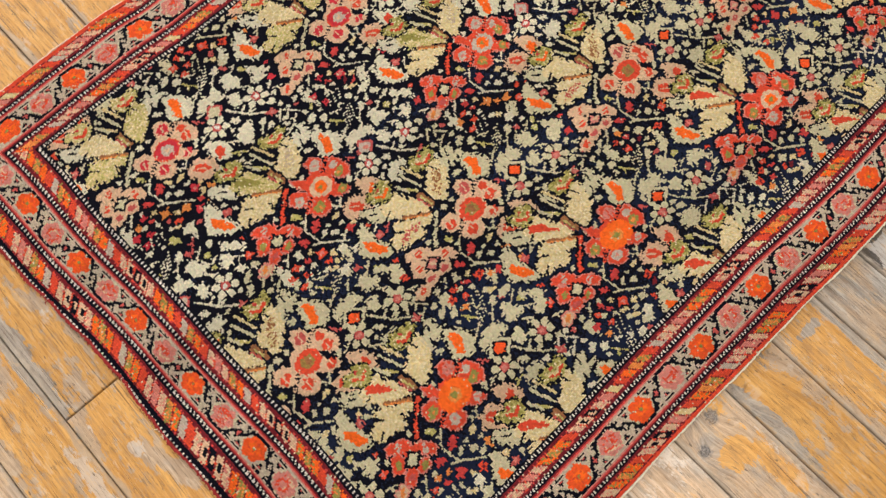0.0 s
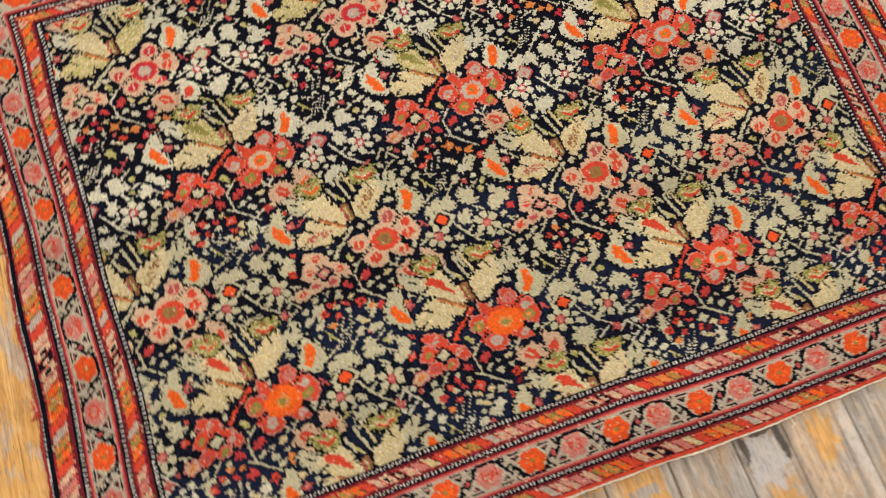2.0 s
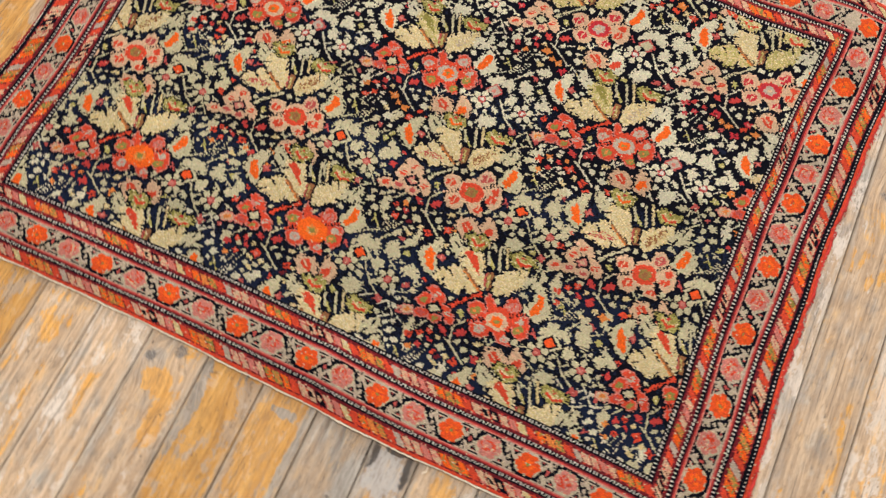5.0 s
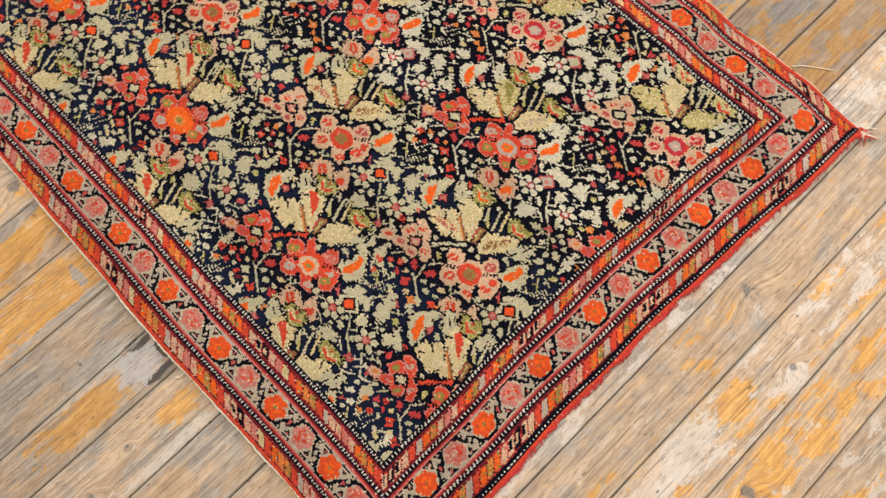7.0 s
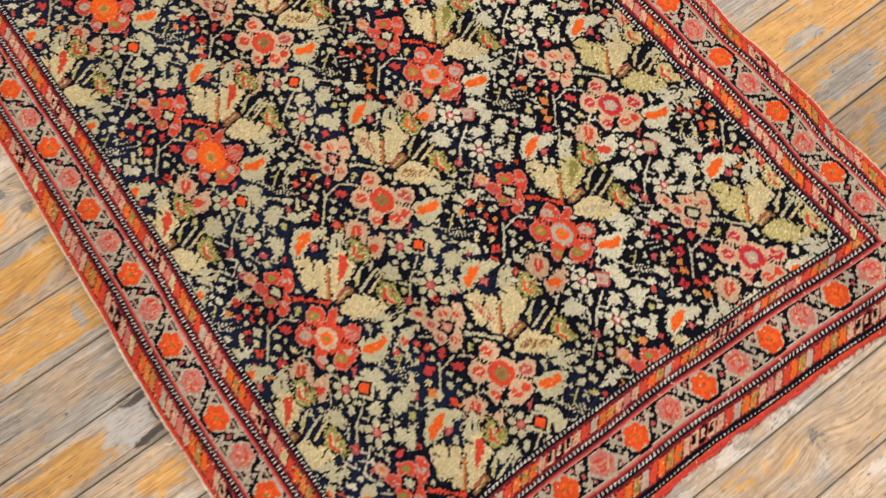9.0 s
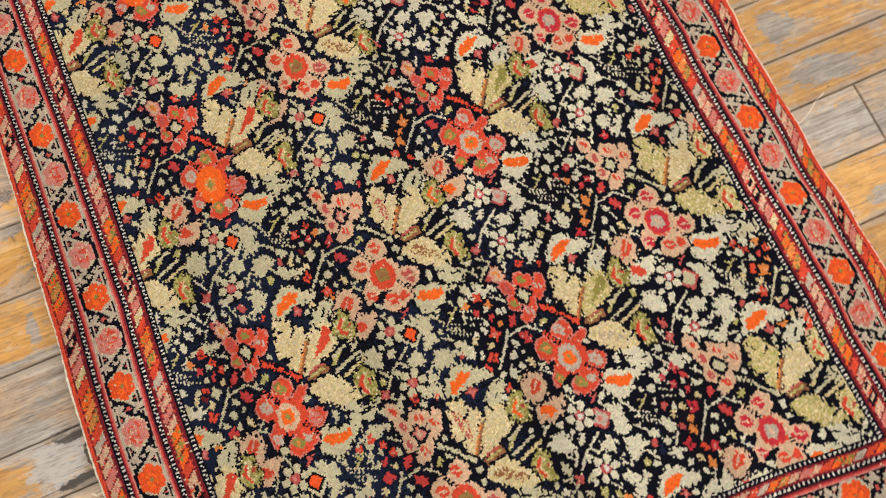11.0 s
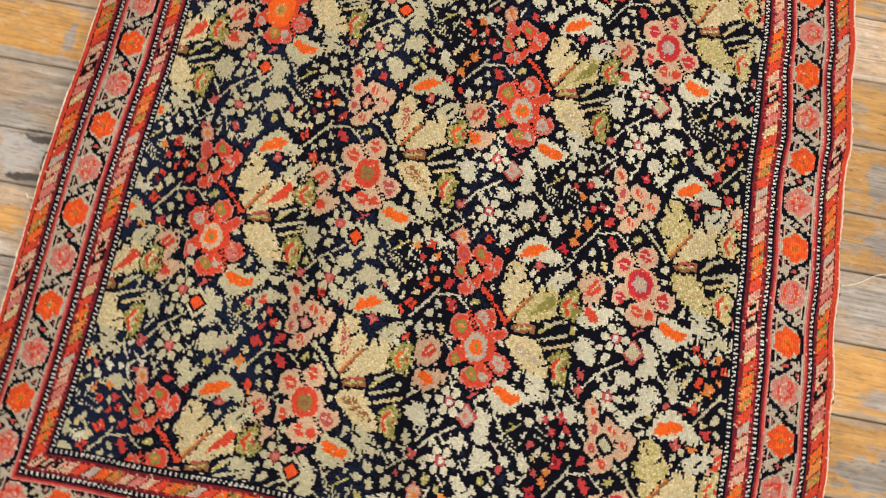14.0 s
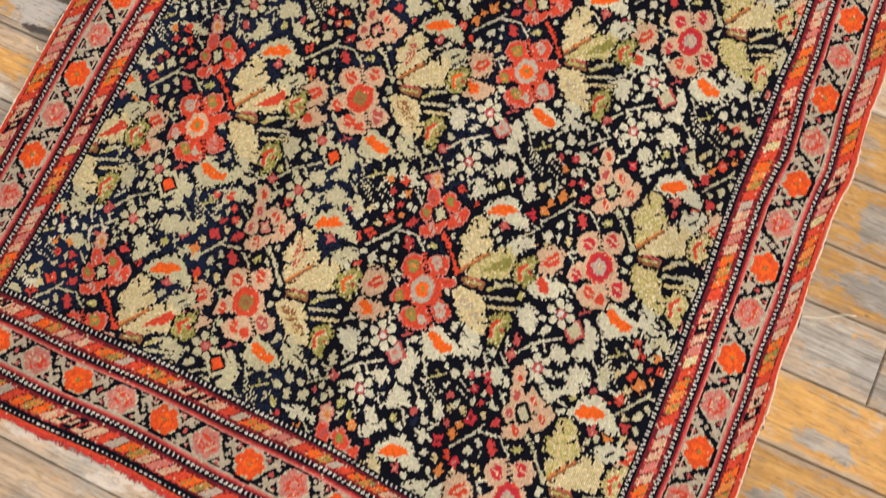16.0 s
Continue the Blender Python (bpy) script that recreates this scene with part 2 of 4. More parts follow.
MAROON_CORD = plain_material("maroon_wool_cord", (0.26, 0.02, 0.02), 0.95, 500.0, 0.5)
BLACK_WOOL = plain_material("black_wool", (0.015, 0.012, 0.012), 0.95, 500.0, 0.4)
WHITE_FRAME = plain_material("white_frame_paint", (0.8, 0.79, 0.76), 0.5, 20.0, 0.05)


# ---------------------------------------------------------------- mesh helpers
def part(name, bm, material, parent=None, label=""):
    mesh = bpy.data.meshes.new(name)
    bm.to_mesh(mesh)
    bm.free()
    mesh.materials.append(material)
    ob = new(name, mesh)
    if parent:
        ob.parent = parent
    if label:
        ob["label"] = label
    return ob


def box(bm, x0, x1, y0, y1, z0, z1):
    m = Matrix.Translation(((x0 + x1) / 2, (y0 + y1) / 2, (z0 + z1) / 2)) @ Matrix.Diagonal((x1 - x0, y1 - y0, z1 - z0, 1))
    bmesh.ops.create_cube(bm, size=1, matrix=m)
    return bm


def boxes(*sides):
    bm = bmesh.new()
    for s in sides:
        box(bm, *s)
    return bm


def tube(points, radii, sides=6):
    """A cord along points with a radius at each."""
    verts, faces = [], []
    pts = [Vector(p) for p in points]
    for i, p in enumerate(pts):
        way = (pts[min(i + 1, len(pts) - 1)] - pts[max(i - 1, 0)]).normalized()
        side = way.cross(Vector((0, 0, 1)))
        side = side.normalized() if side.length > 1e-4 else Vector((1, 0, 0))
        up = side.cross(way)
        for k in range(sides):
            a = 2 * math.pi * k / sides
            verts.append(p + radii[i] * (math.cos(a) * side + math.sin(a) * up))
        if i:
            b = (i - 1) * sides
            faces += [(b + k, b + (k + 1) % sides, b + sides + (k + 1) % sides, b + sides + k) for k in range(sides)]
    faces.append(tuple(range(sides))[::-1])
    faces.append(tuple(len(verts) - sides + k for k in range(sides)))
    return verts, faces


def cord(name, strands, material, parent=None, label=""):
    """One mesh out of several (points, radii)."""
    verts, faces = [], []
    for points, radii in strands:
        v, f = tube(points, radii, 5)
        faces += [tuple(i + len(verts) for i in face) for face in f]
        verts += v
    mesh = bpy.data.meshes.new(name)
    mesh.from_pydata(verts, [], faces)
    mesh.polygons.foreach_set("use_smooth", [True] * len(mesh.polygons))
    mesh.materials.append(material)
    ob = new(name, mesh)
    if parent:
        ob.parent = parent
    if label:
        ob["label"] = label
    return ob


# ---------------------------------------------------------------- room
FLOOR = -0.006
WEST, EAST, SOUTH, NORTH, TOP = -2.4, 2.8, -2.6, 2.9, 2.75


def structure(name, bm, material, label, category):
    return tagged(part(name, bm, material), label, category, kind="structure")


structure("wall_west", boxes((WEST - 0.15, WEST, SOUTH, NORTH, FLOOR - 0.05, TOP)), PLASTER, "plain white plastered wall of the room", "wall")
structure("wall_east", boxes((EAST, EAST + 0.15, SOUTH, NORTH, FLOOR - 0.05, TOP)), PLASTER, "plain white plastered wall of the room", "wall")
structure("wall_south", boxes((WEST - 0.15, EAST + 0.15, SOUTH - 0.15, SOUTH, FLOOR - 0.05, TOP)), PLASTER, "plain white plastered wall of the room", "wall")
# the opening in this wall is added to let the far lamp in
structure("wall_north", boxes((WEST - 0.15, -0.9, NORTH, NORTH + 0.15, FLOOR - 0.05, TOP), (1.5, EAST + 0.15, NORTH, NORTH + 0.15, FLOOR - 0.05, TOP),
                              (-0.9, 1.5, NORTH, NORTH + 0.15, FLOOR - 0.05, 0.8), (-0.9, 1.5, NORTH, NORTH + 0.15, 2.3, TOP)),
          PLASTER, "plain white plastered wall with an opening added for the lamp", "wall")
structure("ceiling", boxes((WEST - 0.15, EAST + 0.15, SOUTH - 0.15, NORTH + 0.15, TOP, TOP + 0.1)), PLASTER, "plain white plastered ceiling of the room", "ceiling")
structure("subfloor", boxes((WEST, EAST, SOUTH, NORTH, FLOOR - 0.05, FLOOR - 0.022)), SUBFLOOR, "dark boards beneath the floor planks", "subfloor")


# ---------------------------------------------------------------- rug: weaving chart
KNOT = 0.0021
PALETTE = dict(
    navy=(0.0028, 0.0034, 0.0085), blue=(0.008, 0.013, 0.034), ivory=(0.50, 0.458, 0.295), chalk=(0.59, 0.555, 0.41), white=(0.60, 0.57, 0.51), tan=(0.57, 0.455, 0.225),
    cream=(0.58, 0.385, 0.25), pink=(0.55, 0.185, 0.15), rose=(0.47, 0.085, 0.075), red=(0.61, 0.064, 0.030), crimson=(0.52, 0.032, 0.045), maroon=(0.15, 0.014, 0.020),
    orange=(0.80, 0.125, 0.016), amber=(0.66, 0.22, 0.055), olive=(0.25, 0.225, 0.058), gold=(0.42, 0.375, 0.125), brown=(0.27, 0.115, 0.05), pale=(0.44, 0.36, 0.29), lilac=(0.42, 0.33, 0.24),
    wheat=(0.63, 0.53, 0.31), green=(0.05, 0.062, 0.026), umber=(0.26, 0.17, 0.05), coral=(0.54, 0.195, 0.16), grey=(0.45, 0.375, 0.285), berry=(0.50, 0.05, 0.045), flame=(0.72, 0.088, 0.020),
)
NAMES = list(PALETTE)
CODE = {k: i for i, k in enumerate(NAMES)}
# the field and the borders in the chart's own straight measure
FX0, FX1, FY0, FY1 = -0.358, 0.710, -0.276, 0.490
EDGE = 0.1175
X0, X1, Y0, Y1 = FX0 - EDGE, FX1 + EDGE + 0.007, FY0 - EDGE + 0.002, FY1 + EDGE + 0.001
NX, NY = round((X1 - X0) / KNOT), round((Y1 - Y0) / KNOT)
gx = X0 + (np.arange(NX) + 0.5) * KNOT
gy = Y0 + (np.arange(NY) + 0.5) * KNOT
CX, CY = np.meshgrid(gx, gy)
rng = np.random.default_rng(7)


def steps(rows, cols, reach):
    """Random offsets that hold over a few knots."""
    small = rng.uniform(-reach, reach, (NY // rows + 1, NX // cols + 1))
    return np.repeat(np.repeat(small, rows, 0), cols, 1)[:NY, :NX] * KNOT


# hand-tied edges: each knot looks a little aside in the drawing
BX = CX + rng.uniform(-0.35, 0.35, CX.shape) * KNOT
BY_ = CY + rng.uniform(-0.25, 0.25, CX.shape) * KNOT
SX = BX + steps(1, 4, 0.5) + steps(2, 5, 0.4)
SY = BY_ + steps(4, 1, 0.25) + steps(5, 2, 0.4)
chart = np.full(CX.shape, CODE["navy"], np.int32)
owner = np.zeros(CX.shape, np.int32)  # which part each knot belongs to
kinds = [("field", "dark navy field scattered with ivory leaves and berries", 0)]


# how far each border line strays outwards, in millimetres, along the four sides
STRAY = {
    "south": ((-0.36, -0.1, 0.06, 0.22, 0.38, 0.7), ((0, 0, -7, -12.5, -10, -5), (1, 3, -3.5, -12, -5, -4), (-1, -0.5, -6.5, -11.5, -7, -4), (-5, -5, -7.5, -11.5, -8, -8))),
    "east": ((-0.27, -0.1, 0.05, 0.3, 0.55), ((-8, -6, -5, 0, 0), (-4.5, -2, -3, -5, -5), (-5, -3, 0, 3, -2), (1, 2, 3, 3, 1))),
    "north": ((-0.35, 0.0, 0.07, 0.16, 0.23, 0.4, 0.56, 0.7), ((0, -3, -5, -1, -3, 1, 5, 3), (0, 0, 1, 12, 4, 7, 11, 8), (0, 0, 1, 13, 7, 9, 13, 9), (-2, -2, -1, 9, 0, 4, 9, 6))),
    "west": ((-0.1, 0.05, 0.2, 0.45), ((-4, -2.5, 0, -5), (1.5, 0.5, 5, 2.5), (-4, -10, -7, -5), (7, 1, -2, 0))),
}
LINES = (-0.12, 0.0042, 0.0294, 0.0861, 0.118)


def stray(side, along, out):
    """Outward shift in metres at a place along one side."""
    at, levels = STRAY[side]
    total = np.zeros(np.broadcast(along, out).shape)
    for k, row in enumerate(levels):
        knots = [0.0] * len(LINES)
        knots[k + 1] = 1.0
        total = total + np.interp(out, LINES, knots) * np.interp(along, at, row)
    return total * 0.001


def warped(x, y):
    """The chart laid on the floor: an old rug is never quite square."""
    x, y = np.asarray(x, float), np.asarray(y, float)
    s = np.clip((y + 0.28) / 0.8, 0, 1.25)
    r = np.clip((x + 0.36) / 1.07, -0.15, 1.15)
    left = -0.028 * s ** 1.5 - 0.002 * np.sin(y * 23)
    right = 0.004 + 0.014 * s - 0.014 * np.sin(np.pi * np.clip(s, 0, 1)) + 0.001 * np.sin(y * 31)
    top = -0.018 + 0.017 * r + 0.0015 * np.sin(x * 19 + 0.6)
    low = 0.004 * np.sin(x * 9.0 + 2.2)
    dx = stray("east", y, x - FX1) - stray("west", y, FX0 - x)
    dy = stray("north", x, y - FY1) - stray("south", x, FY0 - y)
    return x + left * (1 - r) + right * r + dx, y + top * s + low * (1 - s) + dy


def charted(x, y):
    """The inverse of warped, near enough."""
    u, v = x, y
    for _ in range(5):
        wx, wy = warped(u, v)
        u, v = u + x - wx, v + y - wy
    return float(u), float(v)


def drape(x, y):
    """Height of the lying rug: low waves, a rippled far side."""
    far = np.clip((y - 0.37) / 0.20, 0, 1)
    far = far * far * (3 - 2 * far)
    a, b = np.clip((x + 0.45) / 0.5, 0, 1), np.clip((0.87 - x) / 0.2, 0, 1)
    rise = a * a * (3 - 2 * a) * b * b * (3 - 2 * b)
    wave = far * rise * (0.011 + 0.0035 * np.sin(x * 27 + 0.5) + 0.0015 * np.sin(x * 61))
    return wave + 0.0006 * (1 + np.sin(x * 11 + y * 7)) + 0.0008 * (1 + np.sin(x * 5 - y * 17))


class Pen:
    """Draws shapes into the chart, in millimetres from a centre."""

    def __init__(self, x, y, part_id=0, clip=None, turn=0):
        self.x, self.y, self.id, self.clip, self.crisp = x, y, part_id, clip, False
        self.c, self.s = math.cos(radians(turn)), math.sin(radians(turn))

    def window(self, x0, x1, y0, y1):
        r = max(abs(x0), abs(x1), abs(y0), abs(y1)) if self.s else 0
        if r:
            x0, x1, y0, y1 = -r * 1.5, r * 1.5, -r * 1.5, r * 1.5
        i0, i1 = int((self.x + x0 / 1000 - X0) / KNOT) - 2, int((self.x + x1 / 1000 - X0) / KNOT) + 3
        j0, j1 = int((self.y + y0 / 1000 - Y0) / KNOT) - 2, int((self.y + y1 / 1000 - Y0) / KNOT) + 3
        i0, i1, j0, j1 = max(i0, 0), min(i1, NX), max(j0, 0), min(j1, NY)
        if i0 >= i1 or j0 >= j1:
            return None
        w = (slice(j0, j1), slice(i0, i1))
        sx, sy = (BX, BY_) if self.crisp else (SX, SY)
        dx, dy = (sx[w] - self.x) * 1000, (sy[w] - self.y) * 1000
        return w, dx * self.c + dy * self.s, -dx * self.s + dy * self.c

    def fill(self, w, mask, colour):
        if self.clip is not None:
            mask = mask & self.clip[w]
        if isinstance(colour, tuple):  # a mottled pair
            pick = rng.random(mask.shape) < 0.5
            chart[w][mask & pick] = CODE[colour[0]]
            chart[w][mask & ~pick] = CODE[colour[1]]
        else:
            chart[w][mask] = CODE[colour]
        owner[w][mask] = self.id

    def poly(self, colour, *pts, line=None, teeth=0.0, rim=None):
        xs, ys = [p[0] for p in pts], [p[1] for p in pts]
        got = self.window(min(xs) - 4, max(xs) + 4, min(ys) - 4, max(ys) + 4)
        if not got:
            return
        w, px, py = got
        inside = np.zeros(px.shape, bool)
        near = np.full(px.shape, 1e9)
        for (ax, ay), (bx, by) in zip(pts, pts[1:] + pts[:1]):
            cross = (ay > py) != (by > py)
            if by != ay:
                inside ^= cross & (px < (bx - ax) * (py - ay) / (by - ay) + ax)
            t = np.clip(((px - ax) * (bx - ax) + (py - ay) * (by - ay)) / max((bx - ax) ** 2 + (by - ay) ** 2, 1e-6), 0, 1)
            near = np.minimum(near, np.hypot(px - ax - t * (bx - ax), py - ay - t * (by - ay)))
        if line:
            self.fill(w, inside | (near < 3.0), line)
        if teeth:  # a jagged outline that swings about the drawn one
            inside = (inside | (near < 1.9)) & ((near > teeth * 0.8) | ~BITE[w] | (inside & (near > 1.3) & FINE[w]))
        if colour:
            self.fill(w, inside, colour)
        if rim:
            self.fill(w, inside & (near < 2.0), rim)

    def oval(self, colour, x, y, rx, ry=None, turn=0, line=None, power=2.0):
        ry = ry or rx
        got = self.window(x - max(rx, ry) - 4, x + max(rx, ry) + 4, y - max(rx, ry) - 4, y + max(rx, ry) + 4)
        if not got:
            return
        w, px, py = got
        c, s = math.cos(radians(turn)), math.sin(radians(turn))
        u, v = (px - x) * c + (py - y) * s, -(px - x) * s + (py - y) * c
        if line:
            self.fill(w, (u / (rx + 2.8)) ** 2 + (v / (ry + 2.8)) ** 2 < 1, line)
        self.fill(w, np.abs(u / rx) ** power + np.abs(v / ry) ** power < 1, colour)

    def stroke(self, colour, width, *pts, gaps=0.0):
        held, self.crisp = self.crisp, True
        for (ax, ay), (bx, by) in zip(pts, pts[1:]):
            got = self.window(min(ax, bx) - width, max(ax, bx) + width, min(ay, by) - width, max(ay, by) + width)
            if not got:
                continue
            w, px, py = got
            long2 = max((bx - ax) ** 2 + (by - ay) ** 2, 1e-6)
            t = ((px - ax) * (bx - ax) + (py - ay) * (by - ay)) / long2
            tc = np.clip(t, 0, 1)
            m = np.hypot(px - ax - tc * (bx - ax), py - ay - tc * (by - ay)) < width / 2
            if gaps:
                m &= (t * math.sqrt(long2) / gaps) % 1.0 < 0.5
            self.fill(w, m, colour)
        self.crisp = held


FINE = rng.random(CX.shape) < 0.6
BITE = steps(2, 2, 1.0) + steps(1, 3, 0.6) > 0.15 * KNOT
field = (CX > FX0) & (CX < FX1) & (CY > FY0) & (CY < FY1)
# indigo abrash in the ground
ground = np.sin(CY * 41 + 1.3 * np.sin(CX * 7)) + rng.normal(0, 0.7, CX.shape)
chart[field & (ground > 1.1 - 1.6 * np.clip((0.2 - CY) / 0.4, 0, 1)) & (CY < 0.2)] = CODE["blue"]


def new_part(name, label, above=0):
    kinds.append((name, label, above))
    return len(kinds) - 1


# dyes of the four rows of flowers
DYES = [
    dict(base="red", line="pink", spots=("pale", "olive", "pink", "olive", "pale"), ring="orange", core="olive", half="red", halfspot="pale", mark="ivory", leaf=(("tan", "wheat"), ("tan", "wheat"), ("tan", "wheat")), streak=("red", None, None), diamond="orange", humpspot="red"),
    dict(base="cream", line="cream", spots=("red", "red", "rose", "red", "red"), ring="red", core="umber", half="cream", halfspot="red", mark="pink", leaf=(("tan", "wheat"), ("tan", "wheat"), ("tan", "wheat")), streak=(None, "brown", "rose"), diamond="orange", humpspot=None),
    dict(base="red", line="pink", spots=("olive", "pale", "pale", "olive", "olive"), ring="pale", core="orange", half="red", halfspot="pale", mark="ivory", leaf=(("gold", "tan"), ("tan", "wheat"), ("tan", "wheat")), streak=("olive", None, None), diamond="pale", humpspot="pink"),
    dict(base="cream", line="cream", spots=("crimson", "crimson", "crimson", "red", "crimson"), ring="crimson", core="pale", half="cream", halfspot="red", mark="ivory", leaf=(("tan", "wheat"), ("gold", "tan"), ("tan", "gold")), streak=(None, None, None), diamond="ivory", humpspot=None),
]


def berry(p, x, y, r, colour, spot):
    """A lobed berry with a dark or pale heart."""
    t = rng.uniform(0, 90)
    lobes = [(radians(t + 45 * k), r * (1.12 if k % 2 == 0 else 0.62)) for k in range(8)]
    p.poly(colour, *[(x + l * math.cos(a), y + l * 0.9 * math.sin(a)) for a, l in lobes])
    if spot:
        p.oval(spot, x, y, r * 0.34, r * 0.28, t)


def fillers(x, y, d, row):
    """Leaves, berries, little flowers round one large flower."""
    p = Pen(x, y, 0, field)
    iv = "chalk" if row >= 2 else "ivory"
    warm = "red" if row != 3 else "crimson"
    # pale leaves
    p.poly(iv, (63, 10), (66, 21), (74, 30), (86, 33), (89, 28), (101, 34), (109, 20), (107, 9), (96, 15), (82, 16), teeth=3.0)
    p.poly(iv, (90, -72), (78, -62), (80, -48), (92, -42), (108, -43), (108, -55), (100, -62), teeth=3.0)
    p.poly(iv, (131, 13), (116, 18), (115, 34), (126, 43), (134, 34), (141, 19), teeth=3.0)
    p.poly(iv, (-133, 1), (-143, 14), (-154, 23), (-150, 31), (-134, 18), (-126, 9), teeth=2.2)
    p.poly(iv, (-166, 59), (-168, 73), (-162, 84), (-154, 74), teeth=2.2)
    p.poly(iv, (-114, -91), (-124, -68), (-117, -58), (-108, -61), (-112, -74), teeth=2.2)
    p.poly(iv, (118, -14), (124, 4), (112, 8), (104, 0), (108, -12), teeth=2.2)
    p.poly(iv, (28, -86), (20, -78), (26, -70), (42, -72), (50, -82), (42, -90), teeth=2.6)
    p.poly(iv, (150, 6), (160, 16), (172, 12), (168, 0), (156, -4), teeth=2.4)
    for ax, ay, r in ((-93, -72, 5), (-79, -80, 5), (-84, -52, 5), (120, -32, 5), (62, -84, 5), (146, -76, 6), (150, -38, 5), (-70, -96, 5), (-12, -60, 5), (-28, -50, 4)):
        p.poly(iv, (ax - r, ay), (ax, ay + r * 0.8), (ax + r, ay + r * 0.4), (ax + r * 0.4, ay - r * 0.8))
    # a hatched shade of dots between the leaves
    for k in range(4):
        p.stroke(iv, 2.8, (84 + 6 * k, 40 + 3 * k), (96 + 6 * k, 62 + 3 * k), gaps=5.0)
    for k in range(3):
        p.stroke(iv, 2.8, (-104 + 9 * k, -104), (-96 + 9 * k, -86), gaps=5.0)
    # thin stems
    p.stroke(iv, 2.8, (144, -57), (116, -36), (96, -8))
    p.stroke(iv, 2.8, (130, -32), (117, -36))
    p.stroke(iv, 2.8, (108, -26), (120, -18))
    p.stroke(iv, 2.8, (-20, -86), (-33, -76), (-51, -62), (-56, -35))
    p.stroke(iv, 2.8, (-51, -62), (-60, -58))
    # berries, red and dark, with pale shoots between
    for ax, ay, r in ((-105, -94, 6), (-111, -76, 7), (-93, -84, 6), (-98, -66, 6), (-60, -74, 9), (-85, -58, 6), (-35, -88, 8), (-22, -101, 8), (9, -86, 8), (-8, -72, 8), (-132, -8, 7), (-124, 17, 4.5)):
        u = rng.random()
        berry(p, ax, ay, r, warm if u < 0.56 else "berry" if u < 0.70 else "amber" if u < 0.80 else iv, "maroon" if u < 0.2 else "pink" if u < 0.5 else None)
    for ax, ay, r in ((-48, -84, 6), (-2, -96, 6), (-70, -62, 5), (2, -70, 5)):
        berry(p, ax, ay, r, "tan" if rng.random() < 0.6 else "amber", None)
    berry(p, 139, -55, 8, "rose", "pink")
    # the pale leaf holds a square blossom
    p.crisp = True
    if d["diamond"] == "orange":
        p.poly(iv, (62, 2), (82, 20), (103, 2), (82, -16))
        p.poly("flame", (73, 2), (82, 11), (92, 2), (82, -7), line="navy")
    else:
        p.poly(d["diamond"], (70, 1), (81, 13), (93, 3), (82, -9), line="rose")
    p.crisp = False
    if d["humpspot"] and d["diamond"] != "orange":
        p.oval(d["humpspot"], 82, 1, 3.5, 3)
    # two small six-petalled flowers
    p.crisp = True
    for fx, fy in ((70, -20), (139, -19)):
        p.oval("navy", fx, fy, 19, 18)
        for k in range(6):
            a = radians(60 * k + 30)
            p.oval(iv, fx + 12.4 * math.cos(a), fy + 12.4 * math.sin(a), 5.9, 4.9, 60 * k + 30)
        p.oval("rose", fx, fy, 6.4)
        p.oval("white" if row >= 2 else "pink", fx, fy, 3.4)
    p.crisp = False
    # tulips
    t = "cream" if row != 3 else "chalk"
    p.poly(t, (41, -66), (38, -50), (39, -29), (45, -28), (60, -40), (65, -54), (60, -67), line="navy", teeth=2.0)
    p.poly("orange" if row == 2 else "red", (41, -62), (45, -48), (54, -42), (58, -52), (51, -62))
    p.poly("cream", (32, -70), (12, -74), (-2, -58), (3, -44), (20, -39), (32, -47), (38, -58), line="navy", teeth=2.0)
    p.poly("red", (27, -64), (14, -62), (6, -52), (14, -46), (25, -52))
    p.stroke("cream", 2.6, (20, -58), (12, -52))


